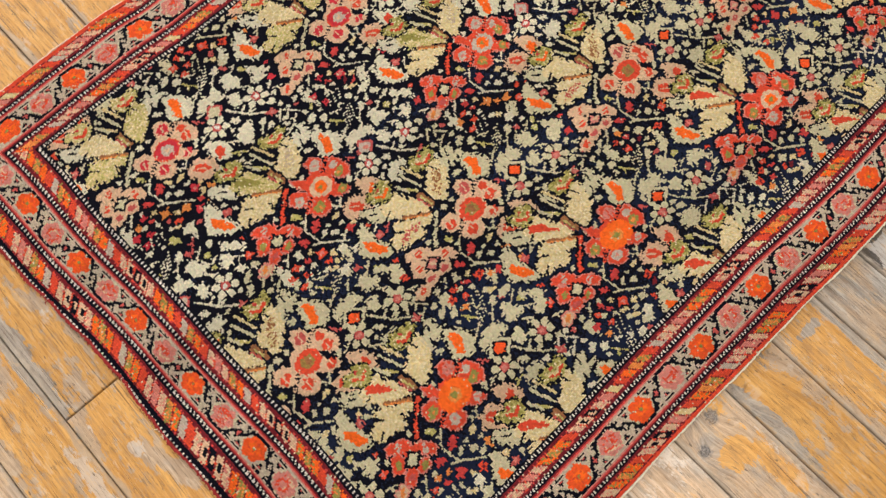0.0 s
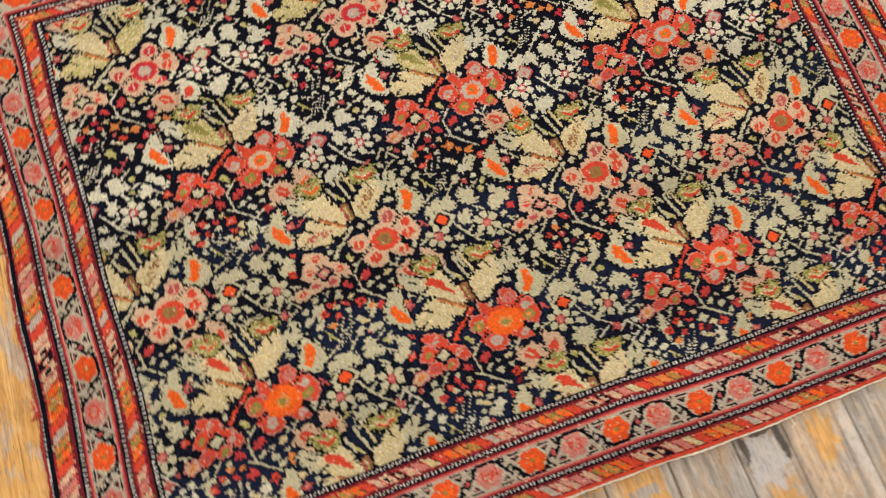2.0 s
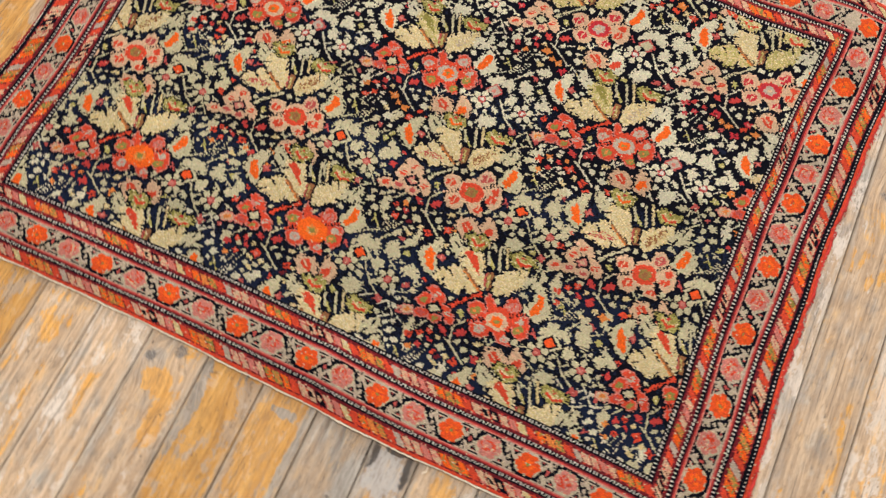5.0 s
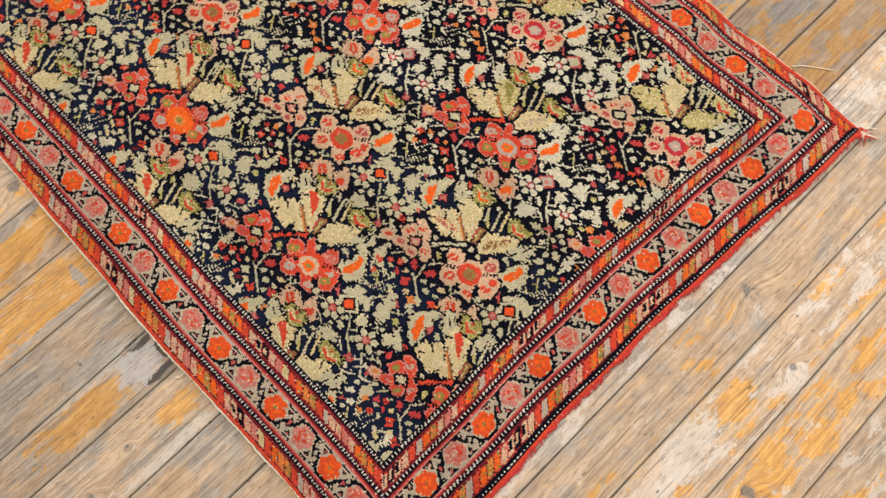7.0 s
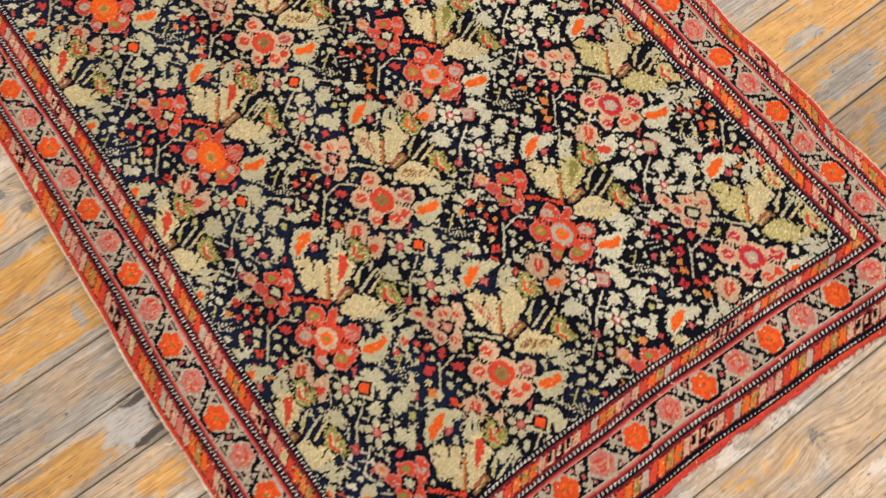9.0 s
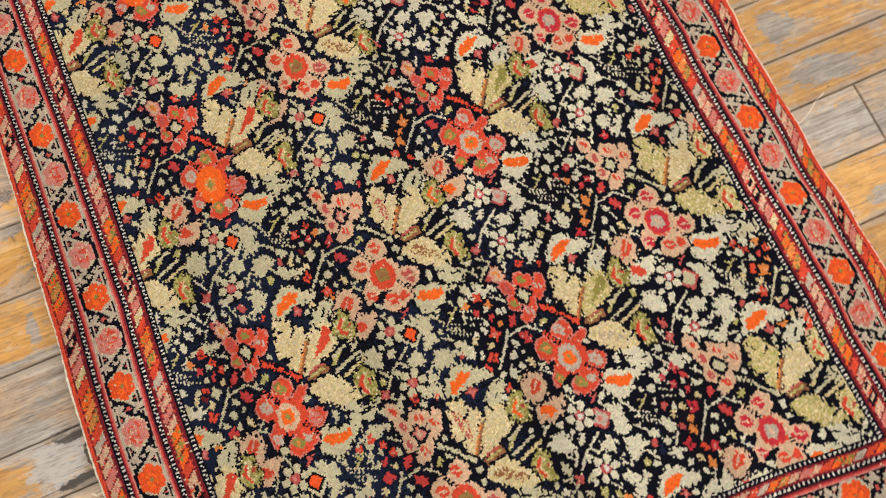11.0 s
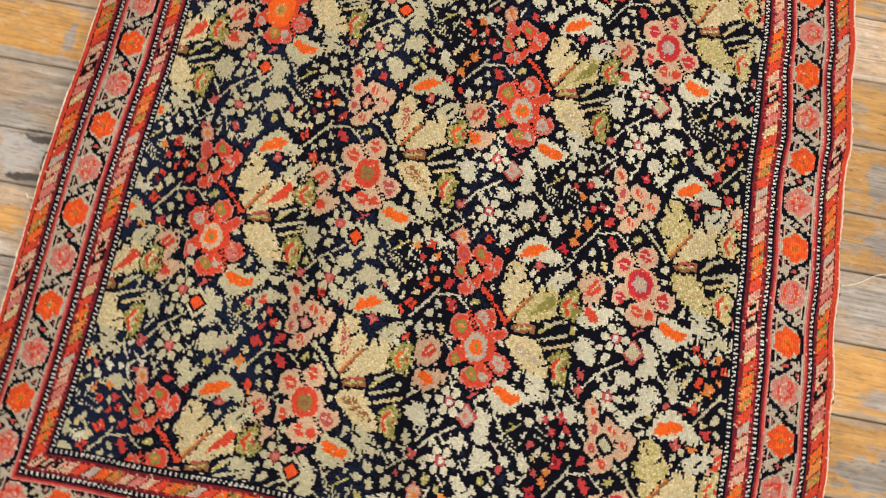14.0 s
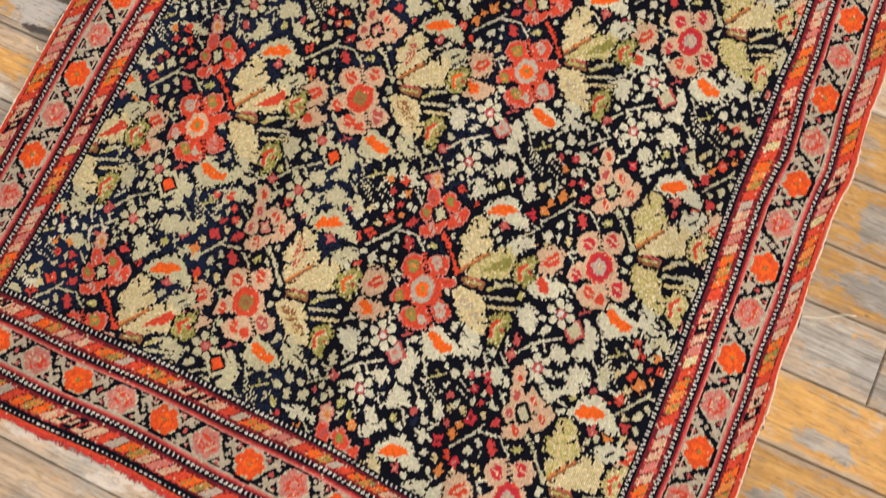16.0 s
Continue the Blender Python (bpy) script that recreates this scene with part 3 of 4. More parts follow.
def leaf_spray(x, y, d, row):
    """Three tan leaves on a brown stem, with hearts, candles and buds."""
    p = Pen(x, y, new_part("leaf_spray", "tan leaves with a brown stem and olive hearts"), field)
    up, right, low = d["leaf"]
    tip = "chalk" if row >= 2 else "ivory"
    whole = p.id
    leaves = (
        (tip, 3.0, ((-88, 66), (-100, 72), (-110, 82), (-116, 96), (-107, 103), (-97, 94), (-86, 88))),
        (tip, 3.0, ((12, 62), (13, 82), (26, 87), (36, 98), (46, 92), (42, 80), (52, 76), (40, 70), (28, 66))),
        (low, 2.4, ((-80, 16), (-90, 21), (-102, 21), (-112, 26), (-116, 34), (-107, 44), (-98, 46), (-91, 57), (-82, 56), (-69, 47), (-51, 38), (-38, 32), (-50, 25), (-65, 25), (-70, 17))),
        (up, 2.4, ((-39, 37), (-54, 44), (-72, 53), (-85, 65), (-92, 77), (-87, 88), (-75, 92), (-66, 95), (-56, 87), (-50, 71), (-42, 57), (-37, 46))),
        (right, 2.4, ((-19, 33), (-27, 42), (-30, 54), (-26, 66), (-18, 74), (-6, 80), (-1, 90), (8, 96), (17, 91), (16, 74), (12, 60), (1, 47), (-8, 40))),
    )
    for colour, bite, pts in leaves:
        p.poly(None, *pts, line="navy")
    for colour, bite, pts in leaves:
        p.poly(colour, *pts, teeth=bite)
    # dark notches cut into the leaves
    for a, b in (((-96, 46), (-88, 40)), ((-106, 24), (-98, 30)), ((-62, 20), (-66, 30)), ((-92, 70), (-82, 74)), ((-104, 90), (-96, 84)), ((2, 88), (6, 78)), ((22, 64), (26, 74)), ((34, 92), (32, 82))):
        p.stroke("navy", 2.6, a, b)
    if d["streak"][0]:
        p.poly(d["streak"][0], (-50, 56), (-66, 66), (-84, 80), (-78, 88), (-64, 80), (-56, 66))
    if d["streak"][1]:
        p.poly((d["streak"][1], "tan"), (-18, 44), (-20, 56), (-8, 70), (4, 82), (8, 74), (-2, 58), (-10, 46))
    if d["streak"][2]:
        p.poly((d["streak"][2], "tan"), (-104, 28), (-94, 36), (-76, 40), (-60, 36), (-74, 28), (-92, 26))
    if row == 2:
        p.poly(("lilac", "tan"), (-16, 46), (-16, 58), (-4, 72), (6, 82), (4, 66), (-8, 48))
    # hearts
    green = ("olive", "gold") if row < 3 else ("gold", "tan")
    p.id = new_part("heart", "olive heart with a red mark", whole)
    p.poly(green, (-77, 90), (-87, 98), (-95, 108), (-88, 115), (-77, 111), (-71, 118), (-57, 112), (-57, 100), (-66, 91), line="navy", teeth=2.0)
    p.stroke("tan", 4.0, (-62, 104), (-72, 99), (-84, 108))
    p.stroke("red" if row != 1 else "orange", 4.2, (-63, 103), (-73, 97), (-82, 104))
    berry(p, -74, 110, 3.6, "berry", None)
    p.id = new_part("heart", "olive heart with a red mark", whole)
    p.poly(green, (-6, 90), (-16, 96), (-19, 107), (-10, 114), (6, 111), (20, 112), (23, 102), (11, 94), line="navy", teeth=2.0)
    p.stroke("tan", 4.0, (14, 102), (2, 98), (-9, 105))
    p.stroke("red", 4.2, (13, 99), (1, 95), (-8, 101))
    berry(p, 2, 107, 3.6, "berry", None)
    # candles
    p.id = whole
    for k, (a, b) in enumerate((((-34, 72), (-46, 86)), ((-26, 74), (-37, 106)), ((-17, 82), (-27, 112)), ((-44, 74), (-54, 96)))):
        p.stroke("navy", 7.0, a, b)
    for k, (a, b) in enumerate((((-34, 72), (-46, 86)), ((-26, 74), (-37, 106)), ((-17, 82), (-27, 112)), ((-44, 78), (-52, 96)))):
        p.stroke(("tan" if row == 3 else "gold", "ivory", "tan", "ivory")[k], 4.0, a, b)
    # calyx and stem
    p.id = new_part("calyx", "brown calyx with a gold line", whole)
    p.poly("navy", (-31, 34), (-45, 68), (-29, 72), (-24, 40))
    p.poly("brown", (-34, 38), (-42, 66), (-32, 68), (-28, 42))
    p.stroke("gold", 2.8, (-33, 44), (-37, 62))
    p.stroke("rose", 2.6, (-38, 44), (-42, 62))
    p.id = new_part("stem", "brown stem", whole)
    p.stroke("brown", 5.2, (-38, 30), (-74, 55))
    p.stroke("amber", 2.2, (-42, 31), (-74, 53))
    # buds
    p.id = new_part("bud", "ivory bud with an orange heart", whole)
    p.poly(tip, (-118, 28), (-130, 30), (-140, 38), (-150, 50), (-148, 62), (-139, 72), (-130, 87), (-121, 88), (-120, 74), (-122, 58), (-115, 40), line="navy", teeth=2.4)
    p.poly("orange", (-121, 33), (-134, 40), (-141, 57), (-136, 68), (-126, 56), (-119, 38))
    p.id = new_part("bud", "ivory bud with an orange heart", whole)
    p.poly(tip, (31, 22), (25, 30), (31, 39), (35, 53), (41, 68), (50, 70), (61, 57), (70, 44), (67, 33), (56, 23), (43, 22), line="navy", teeth=2.4)
    p.poly("orange", (43, 28), (37, 35), (42, 46), (44, 62), (52, 62), (56, 50), (50, 34))
    p.id = whole
    berry(p, -114, 59, 7.5, "rose", "pink")


def half_flower(x, y, d, row):
    """The lobed flower on a ladder stalk."""
    p = Pen(x, y, new_part("side_flower", "five-lobed flower on a ladder stalk"), field)
    b, s = d["half"], d["halfspot"]
    way = ((-74, -9), (-64, 5), (-51, 17), (-38, 29))
    p.stroke("navy", 12, *way)
    p.stroke(b if b == "red" else "ivory", 7, *way)
    p.stroke("navy", 9, (-66, 2), (-51, 17), (-44, 24), gaps=4.6)
    p.stroke(b if b == "red" else "ivory", 2.6, *way)
    lobes = (
        (b, "rose", ((-115, -45), (-121, -36), (-111, -26), (-99, -23), (-94, -35), (-106, -44))),
        (b, "olive" if b == "red" else s, ((-109, -26), (-117, -25), (-125, -18), (-120, -10), (-115, 0), (-103, 0), (-98, -11), (-103, -20))),
        (b, s, ((-94, -9), (-106, -1), (-116, 6), (-111, 14), (-99, 14), (-87, 8), (-79, -2), (-85, -10))),
        (b, "olive" if b == "red" else "rose", ((-85, -44), (-97, -41), (-98, -31), (-83, -26), (-75, -31), (-77, -41))),
        (b, s, ((-66, -37), (-76, -28), (-87, -16), (-83, -7), (-71, -9), (-60, -20), (-57, -31))),
    )
    bud = ((-135, -50), (-143, -42), (-136, -33), (-123, -31), (-116, -40), (-122, -48))
    for pts in [bud] + [q for _, _, q in lobes]:
        p.poly(None, *pts, line="navy")
    p.poly("cream", *bud, rim=d["line"])
    p.oval("amber" if b == "red" else "red", -129, -40, 6, 3.4, 40)
    for colour, spot, pts in lobes:
        p.poly(colour, *pts, rim=d["line"])
        cx, cy = sum(q[0] for q in pts) / len(pts), sum(q[1] for q in pts) / len(pts)
        p.oval(spot, cx, cy, 6, 4, 40 if spot != "rose" else 0)
        if spot in ("pale", "red"):
            p.stroke(colour, 2.1, (cx - 4, cy), (cx + 4, cy + 1))
    p.poly(b, (-98, -24), (-104, -18), (-96, -8), (-86, -6), (-79, -14), (-82, -24))
    p.poly("navy", (-95, -33), (-107, -20), (-91, -7), (-78, -20))
    p.poly(d["mark"], (-94, -28), (-102, -20), (-91, -12), (-83, -20))
    if d["mark"] == "pink":
        p.oval("cream", -92, -20, 4, 3)


def large_flower(x, y, d, row, variant):
    p = Pen(x, y, new_part("rosette", ("red" if d["base"] == "red" else "pale pink") + " five-petalled rosette with a ringed centre"), field)
    base = d["base"]
    petals = (
        ((-12, -36), (-24, -37), (-34, -29), (-37, -18), (-25, -10), (-16, -8), (-6, -16), (-3, -27)),
        ((-34, -11), (-46, -2), (-50, 10), (-40, 19), (-26, 18), (-19, 6), (-22, -2)),
        ((4, 14), (0, 27), (4, 42), (14, 46), (24, 39), (28, 31), (18, 18)),
        ((40, -15), (27, -9), (20, 3), (17, 15), (27, 23), (41, 25), (48, 11), (50, -4)),
        ((27, -32), (12, -31), (2, -21), (2, -9), (15, -5), (26, -14), (35, -25)),
        ((-19, 9), (-29, 23), (-28, 38), (-16, 30), (-7, 16)),
    )
    for pts in petals:
        p.poly(None, *pts, line="navy")
    for pts in petals[:5] if base != "red" else petals:
        p.poly(base, *pts, rim=d["line"])
    p.poly(base, (-20, -14), (-22, 2), (-16, 18), (-4, 24), (10, 20), (22, 12), (20, -6), (8, -18), (-6, -20))
    p.poly("navy", (22, -6), (36, -26), (32, -29), (18, -10))
    spots = ((-20, -22, 8, 7), (-36, 3, 8, 6), (14, 30, 9, 7), (33, 0, 8, 6), (20, -22, 7, 5))
    for (sx, sy, rx, ry), s in zip(spots, d["spots"]):
        p.oval(s, sx, sy, rx, ry, 35, power=2.6)
        if s in ("olive", "pale"):
            p.oval("pink" if s == "pale" else "amber", sx, sy, 3, 2.4)
        else:
            p.stroke(base, 2.2, (sx - 1, sy - 5), (sx + 1, sy + 5))
    if base == "red":
        p.oval("pale", 33, 14, 6, 5, 35)
    else:
        p.oval(d["spots"][3], 34, 15, 6, 6, 0)
    # dotted partings between the petals
    for a, b in (((-38, -16), (-19, -2)), ((14, 15), (33, 28))):
        p.stroke(base, 5.4, a, b)
        p.stroke("navy", 5.4, a, b, gaps=5.0)
    p.id = new_part("centre", "ringed centre", p.id)
    ring = "cream" if variant == "light" else d["ring"]
    p.oval("red", 0, 0, 19, 16)
    if ring == "orange":
        p.oval("orange", 0, 0, 25, 19)
        p.oval("amber", 0, 0, 9, 8)
        p.oval(d["core"], 0, 0, 5, 4)
    else:
        p.oval(ring, 0, 0, 17, 14.5)
        core = "orange" if variant == "light" else d["core"]
        p.oval(core, 0, 0, 9, 8, power=3)
        if core != "umber":
            p.oval("cream" if ring == "crimson" else "olive", 0, 0, 3.4, 3)
        else:
            p.oval("brown", 0, 0, 4, 5)


# rows of flowers, from the selvedge side upwards: x of each, and y
ROWS_OF_FLOWERS = [
    (0, [(-0.395, -0.325), (-0.075, -0.323), (0.234, -0.322), (0.548, -0.325), (0.86, -0.325)], 3),
    (1, [(-0.500, -0.158), (-0.191, -0.157), (0.114, -0.150), (0.428, -0.160), (0.735, -0.158)], 0),
    (2, [(-0.610, 0.000), (-0.300, 0.000), (-0.003, 0.009), (0.309, 0.010), (0.600, 0.000), (0.905, 0.0)], 1),
    (3, [(-0.448, 0.165), (-0.133, 0.172), (0.186, 0.186), (0.495, 0.186), (0.812, 0.186)], 2),
    (4, [(-0.565, 0.350), (-0.255, 0.358), (0.060, 0.360), (0.380, 0.369), (0.674, 0.379)], 3),
    (5, [(-0.375, 0.525), (-0.060, 0.530), (0.260, 0.540), (0.554, 0.548), (0.87, 0.55)], 0),
]
spots = [(n, i, *charted(x, y), DYES[k], k) for n, line, k in ROWS_OF_FLOWERS for i, (x, y) in enumerate(line)]
for n, i, x, y, d, k in spots:
    fillers(x, y, d, k)
for n, i, x, y, d, k in spots:
    if n == 0:
        d = dict(DYES[0])
    leaf_spray(x, y, d, 0 if n == 0 else k)
for n, i, x, y, d, k in spots:
    half_flower(x, y, d, k)
for n, i, x, y, d, k in spots:
    large_flower(x, y, d, k, "light" if (n, i) in ((1, 3), (3, 1)) else "")

# small leaves, sprigs and berries crowd what is left of the ground
def spread(mask):
    """Distance in knots from the drawn knots, up to six."""
    d = np.zeros(mask.shape, int)
    now = mask.copy()
    for k in range(1, 7):
        grown = now.copy()
        grown[1:] |= now[:-1]
        grown[:-1] |= now[1:]
        if k % 2 == 0:
            g = grown.copy()
            g[:, 1:] |= grown[:, :-1]
            g[:, :-1] |= grown[:, 1:]
            grown = g
        else:
            grown[:, 1:] |= now[:, :-1]
            grown[:, :-1] |= now[:, 1:]
        d[~now & grown] = k
        now = grown
    d[~now] = 7
    return d


GROUND = [CODE["navy"], CODE["blue"]]
homes = np.array([(x, y) for _, _, x, y, _, _ in spots])
home_row = [k for *_, k in spots]
middle = [k for k, (n, i, *_) in enumerate(spots) if (n, i) == (2, 2)][0]


def sprig(x, y, row, shape, mm, a, colour):
    """A small filling figure of the ground."""
    if colour == "ivory" and row >= 2:
        colour = "chalk"
    p = Pen(x, y, 0, field & np.isin(chart, GROUND))
    ca, sa = math.cos(radians(a)), math.sin(radians(a))
    if shape < 0.34:  # twig with a side shoot
        p.stroke(colour, 2.5, (-mm * 1.7 * ca, -mm * 1.7 * sa), (mm * 1.7 * ca, mm * 1.7 * sa))
        p.stroke(colour, 2.5, (0.3 * mm * ca, 0.3 * mm * sa), (-mm * 1.1 * sa, mm * 1.1 * ca))
    elif shape < 0.80:  # lobed leaf
        edge = [(1.55, 0), (0.95, 0.45), (0.85, 0.95), (0.2, 0.55), (-0.3, 1.0), (-0.7, 0.45), (-1.5, 0.25), (-0.9, -0.3), (-0.6, -0.85), (0.0, -0.5), (0.5, -0.9)]
        p.poly(colour, *[(mm * (u * ca - v * sa), mm * (u * sa + v * ca)) for u, v in edge])
    else:  # berry
        p.oval(colour, 0, 0, mm * 0.95, mm * 0.8, a)
        if colour in ("red", "rose") and mm > 4.5:
            p.oval("maroon", 0, 0, 1.8)


def fill_gaps(only_middle, rounds):
    for turn_no in range(rounds):
        ground_now = np.isin(chart, GROUND)
        gap = spread(~(ground_now & field))
        gap[~field] = 0
        if only_middle:
            dist = np.hypot(CX[..., None] - homes[:, 0] - 0.005, CY[..., None] - homes[:, 1] + 0.005) if turn_no == 0 else dist
            gap[np.argmin(dist, -1) != middle] = 0
        free = np.argwhere(gap >= (6 if turn_no < 4 else 5 if turn_no < 10 else 4))
        rng.shuffle(free)
        taken = np.zeros(chart.shape, bool)
        for j, i in free[:4000]:
            if taken[max(j - 9, 0):j + 10, max(i - 9, 0):i + 10].any():
                continue
            taken[j, i] = True
            mm = gap[j, i] * KNOT * 1000 * 0.57 * rng.uniform(0.8, 1.0)
            near = middle if only_middle else np.argmin(np.hypot(homes[:, 0] - gx[i], homes[:, 1] - gy[j]))
            lx, ly = gx[i] - homes[near, 0], gy[j] - homes[near, 1]
            u, shape, a = rng.random(), rng.random(), rng.choice((20, 35, 50, 130, 145, 160))
            if -0.135 < lx < 0.0 and -0.105 < ly < -0.038:
                colour = "berry" if u < 0.07 else "red" if u < 0.17 else "rose" if u < 0.21 else "maroon" if u < 0.24 else "amber" if u < 0.31 else "tan" if u < 0.42 else "ivory"
                shape = max(shape, 0.5) if colour != "ivory" else shape
            else:
                colour = "ivory" if u < 0.84 else "rose" if u < 0.89 else "gold" if u < 0.95 else "blue"
            for k in range(len(spots)) if only_middle else [near]:
                sprig(homes[k, 0] + lx, homes[k, 1] + ly, home_row[k], shape, mm, a, colour)


fill_gaps(True, 14)
fill_gaps(False, 12)

SX, SY = BX, BY_
# ---------------------------------------------------------------- rug: borders
out = np.maximum.reduce([FX0 - CX, CX - FX1, FY0 - CY, CY - FY1])  # distance outside the field
side_lr = np.maximum(FX0 - CX, CX - FX1) >= np.maximum(FY0 - CY, CY - FY1)
along = np.where(side_lr, CY, CX)
THREAD = KNOT  # one line of the border drawing
row_no = np.floor(out / THREAD).astype(int)
bid = {name: new_part(name, label) for name, label in (
    ("inner_guard_stripe", "narrow stripe of slanted red, orange and pink bars"), ("main_border", "pale border with alternating flowers on a dark vine"),
    ("outer_guard_stripe", "narrow stripe of slanted red, orange and pink bars"), ("beaded_line", "navy line beaded with white dots"))}


def ring_of(first, last):
    return (row_no >= first) & (row_no < last) & (out > 0)


def paint(mask, colour, pid):
    chart[mask] = CODE[colour]
    owner[mask] = pid


def beads(first):
    paint(ring_of(first, first + 5), "navy", bid["beaded_line"])
    chart[ring_of(first + 4, first + 5) | (ring_of(first, first + 1) & (first > 0))] = CODE["maroon"]
    pitch = np.where(side_lr, 0.0064, 0.0053)
    dot = ring_of(first + 1, first + 3) & (((along + (row_no - first) * 0.0007) / pitch) % 1.0 < 0.40)
    chart[dot] = CODE["white"]


def bars(first, last, pid, slant, seed):
    m = ring_of(first, last)
    paint(m, "red", pid)
    local = np.random.default_rng(seed)
    depth = out - first * THREAD
    order = ["cream", "pink", "cream", "orange", "olive", "orange", "red", "cream", "dot", "navy", "cream", "pink", "tan", "red", "orange", "amber", "olive", "red", "pale", "cream"]
    squares = ["orange", "olive", "orange", "cream", "dot", "navy", "dot", "cream", "red", "pale", "orange", "olive", "cream", "pink", "cream", "red", "orange", "olive", "pale", "red"]
    for lr in (False, True):
        for sign in (-1, 1):
            here = m & (side_lr == lr) & ((np.where(lr, CX - 0.176, CY - 0.107) * sign) > 0)
            w = 0.0140
            k = (SX if not lr else SY)[here] + depth[here] * (slant if not lr or sign < 0 else -slant) * (1 if not lr else -1) * sign
            idx = np.floor(k / w).astype(int) + 200
            frac = (k / w) % 1.0
            shift = local.integers(0, 20)
            kind_of = squares if lr else order
            names = np.array([kind_of[(j + shift) % len(kind_of)] for j in range(400)])
            got = names[idx]
            code = np.array([CODE["cream" if g == "dot" else g] for g in got])
            mott = local.random(len(code))
            code = np.where((got == "orange") & (mott < 0.2), CODE["olive"], code)
            code = np.where((got == "olive") & (mott < 0.5), CODE["amber"], code)
            code = np.where((got == "cream") & (mott < 0.2), CODE["pink"], code)
            mid = np.abs(depth[here] - (last - first) * THREAD / 2) < 0.0034
            code = np.where((got == "dot") & mid & (np.abs(frac - 0.5) < 0.22), CODE["navy"], code)
            code = np.where((got == "navy") & mid & (np.abs(frac - 0.5) < 0.18), CODE["cream"], code)
            code = np.where(frac < 0.18, np.where(mott < 0.6, CODE["maroon"], CODE["red"]), code)
            edge_row = (depth[here] < KNOT) | (depth[here] > (last - first - 1) * KNOT)
            code = np.where(edge_row & (mott < 0.9), np.where(mott < 0.62, CODE["maroon"], CODE["berry"]), code)
            chart[here] = code


beads(0)
bars(5, 12, bid["inner_guard_stripe"], 1.1, 3)
beads(12)
paint(ring_of(17, 19), "pink", bid["main_border"])
paint(ring_of(17, 18), "berry", bid["main_border"])
paint(ring_of(19, 37), "grey", bid["main_border"])
paint(ring_of(37, 39), "pink", bid["main_border"])
paint(ring_of(38, 39), "berry", bid["main_border"])
beads(39)
bars(44, 53, bid["outer_guard_stripe"], 1.1, 5)
m = (row_no >= 53) & ~side_lr
paint(m, "red", bid["outer_guard_stripe"])
m = (row_no >= 53) & side_lr
paint(m, "navy", bid["outer_guard_stripe"])
chart[m & (row_no == 55) & ((along / 0.0064) % 1.0 < 0.40)] = CODE["white"]
paint((row_no >= 57) & side_lr, "red", bid["outer_guard_stripe"])

MID = 28 * KNOT
main = ring_of(19, 37)


def border_flower(x, y, turn, orange, flip, pitch):
    """One flower of the border and the vine beside it; the local x runs along the border."""
    p = Pen(x, y, bid["main_border"], main, turn)
    h = pitch * 500
    f = -1 if flip else 1
    # a thin vine hugs one flower above and the next below, crossing between them
    path = ((-21, 3 * f), (-17, 12 * f), (-9, 17.5 * f), (9, 17.5 * f), (17, 12 * f), (21, 3 * f), (h - 1, 1 * f), (h + 1, -1 * f), (2 * h - 21, -3 * f), (2 * h - 17, -12 * f), (2 * h - 9, -17.5 * f))
    p.stroke("navy", 4.3, *path)
    p.poly("navy", (h - 7, 0), (h, 8 * f), (h + 7, 0), (h, -8 * f))
    p.poly("rose" if orange else "grey", (h - 3.2, 0), (h, 4.6 * f), (h + 3.2, 0), (h, -4.6 * f))
    # dark triangles with a red or pale heart fill the corners
    for sx, sy in ((1, 1), (-1, -1)):
        p.poly("navy", (h + 1 * sx, 17.5 * f * sy), (h + 19 * sx, 17.5 * f * sy), (h + 8 * sx, 5.5 * f * sy))
        p.poly("rose", (h + 6 * sx, 15 * f * sy), (h + 13 * sx, 15 * f * sy), (h + 8.5 * sx, 9 * f * sy))
        p.stroke("grey", 2.0, (h + 3 * sx, 13.5 * f * sy), (h + 14 * sx, 13.5 * f * sy))
        p.poly("navy", (h - 2 * sx, 17.5 * f * sy), (h - 15 * sx, 17.5 * f * sy), (h - 7 * sx, 9 * f * sy))
        p.oval("grey", h - 7.5 * sx, 14.5 * f * sy, 2.4, 1.6)
    p.id = new_part("border_flower", "bright orange scalloped border flower" if orange else "faded pink veined border flower")
    p.oval("ivory", 0, 0, 18.8, 15.6)
    p.oval("grey", 0, 0, 17.6, 14.8)
    if orange:
        for a in range(0, 360, 60):
            p.oval("flame", 10 * math.cos(radians(a)), 8.6 * math.sin(radians(a)), 8.2, 7.2, a)
        p.oval("flame", 0, 0, 13, 11)
        p.oval("orange", 1, 0, 9, 7)
        for a in range(30, 390, 120):
            p.stroke("red", 1.5, (5 * math.cos(radians(a)), 5 * math.sin(radians(a))), (12 * math.cos(radians(a)), 10 * math.sin(radians(a))))
        p.oval("red", 0, 0, 3.2)
        p.oval("olive", 0, 0, 2)
    else:
        for a in range(0, 360, 60):
            p.oval("coral", 10 * math.cos(radians(a)), 8.6 * math.sin(radians(a)), 8.0, 7.0, a)
        # curled veins
        for k in range(12):
            a, r = rng.uniform(0, 360), rng.uniform(3, 12)
            q = a + rng.choice((-60, 50, 80))
            p.stroke("red" if k % 4 else "cream", 2.0, (r * math.cos(radians(a)), r * 0.85 * math.sin(radians(a))), ((r + 3) * math.cos(radians(q)), (r + 3) * 0.8 * math.sin(radians(q))))


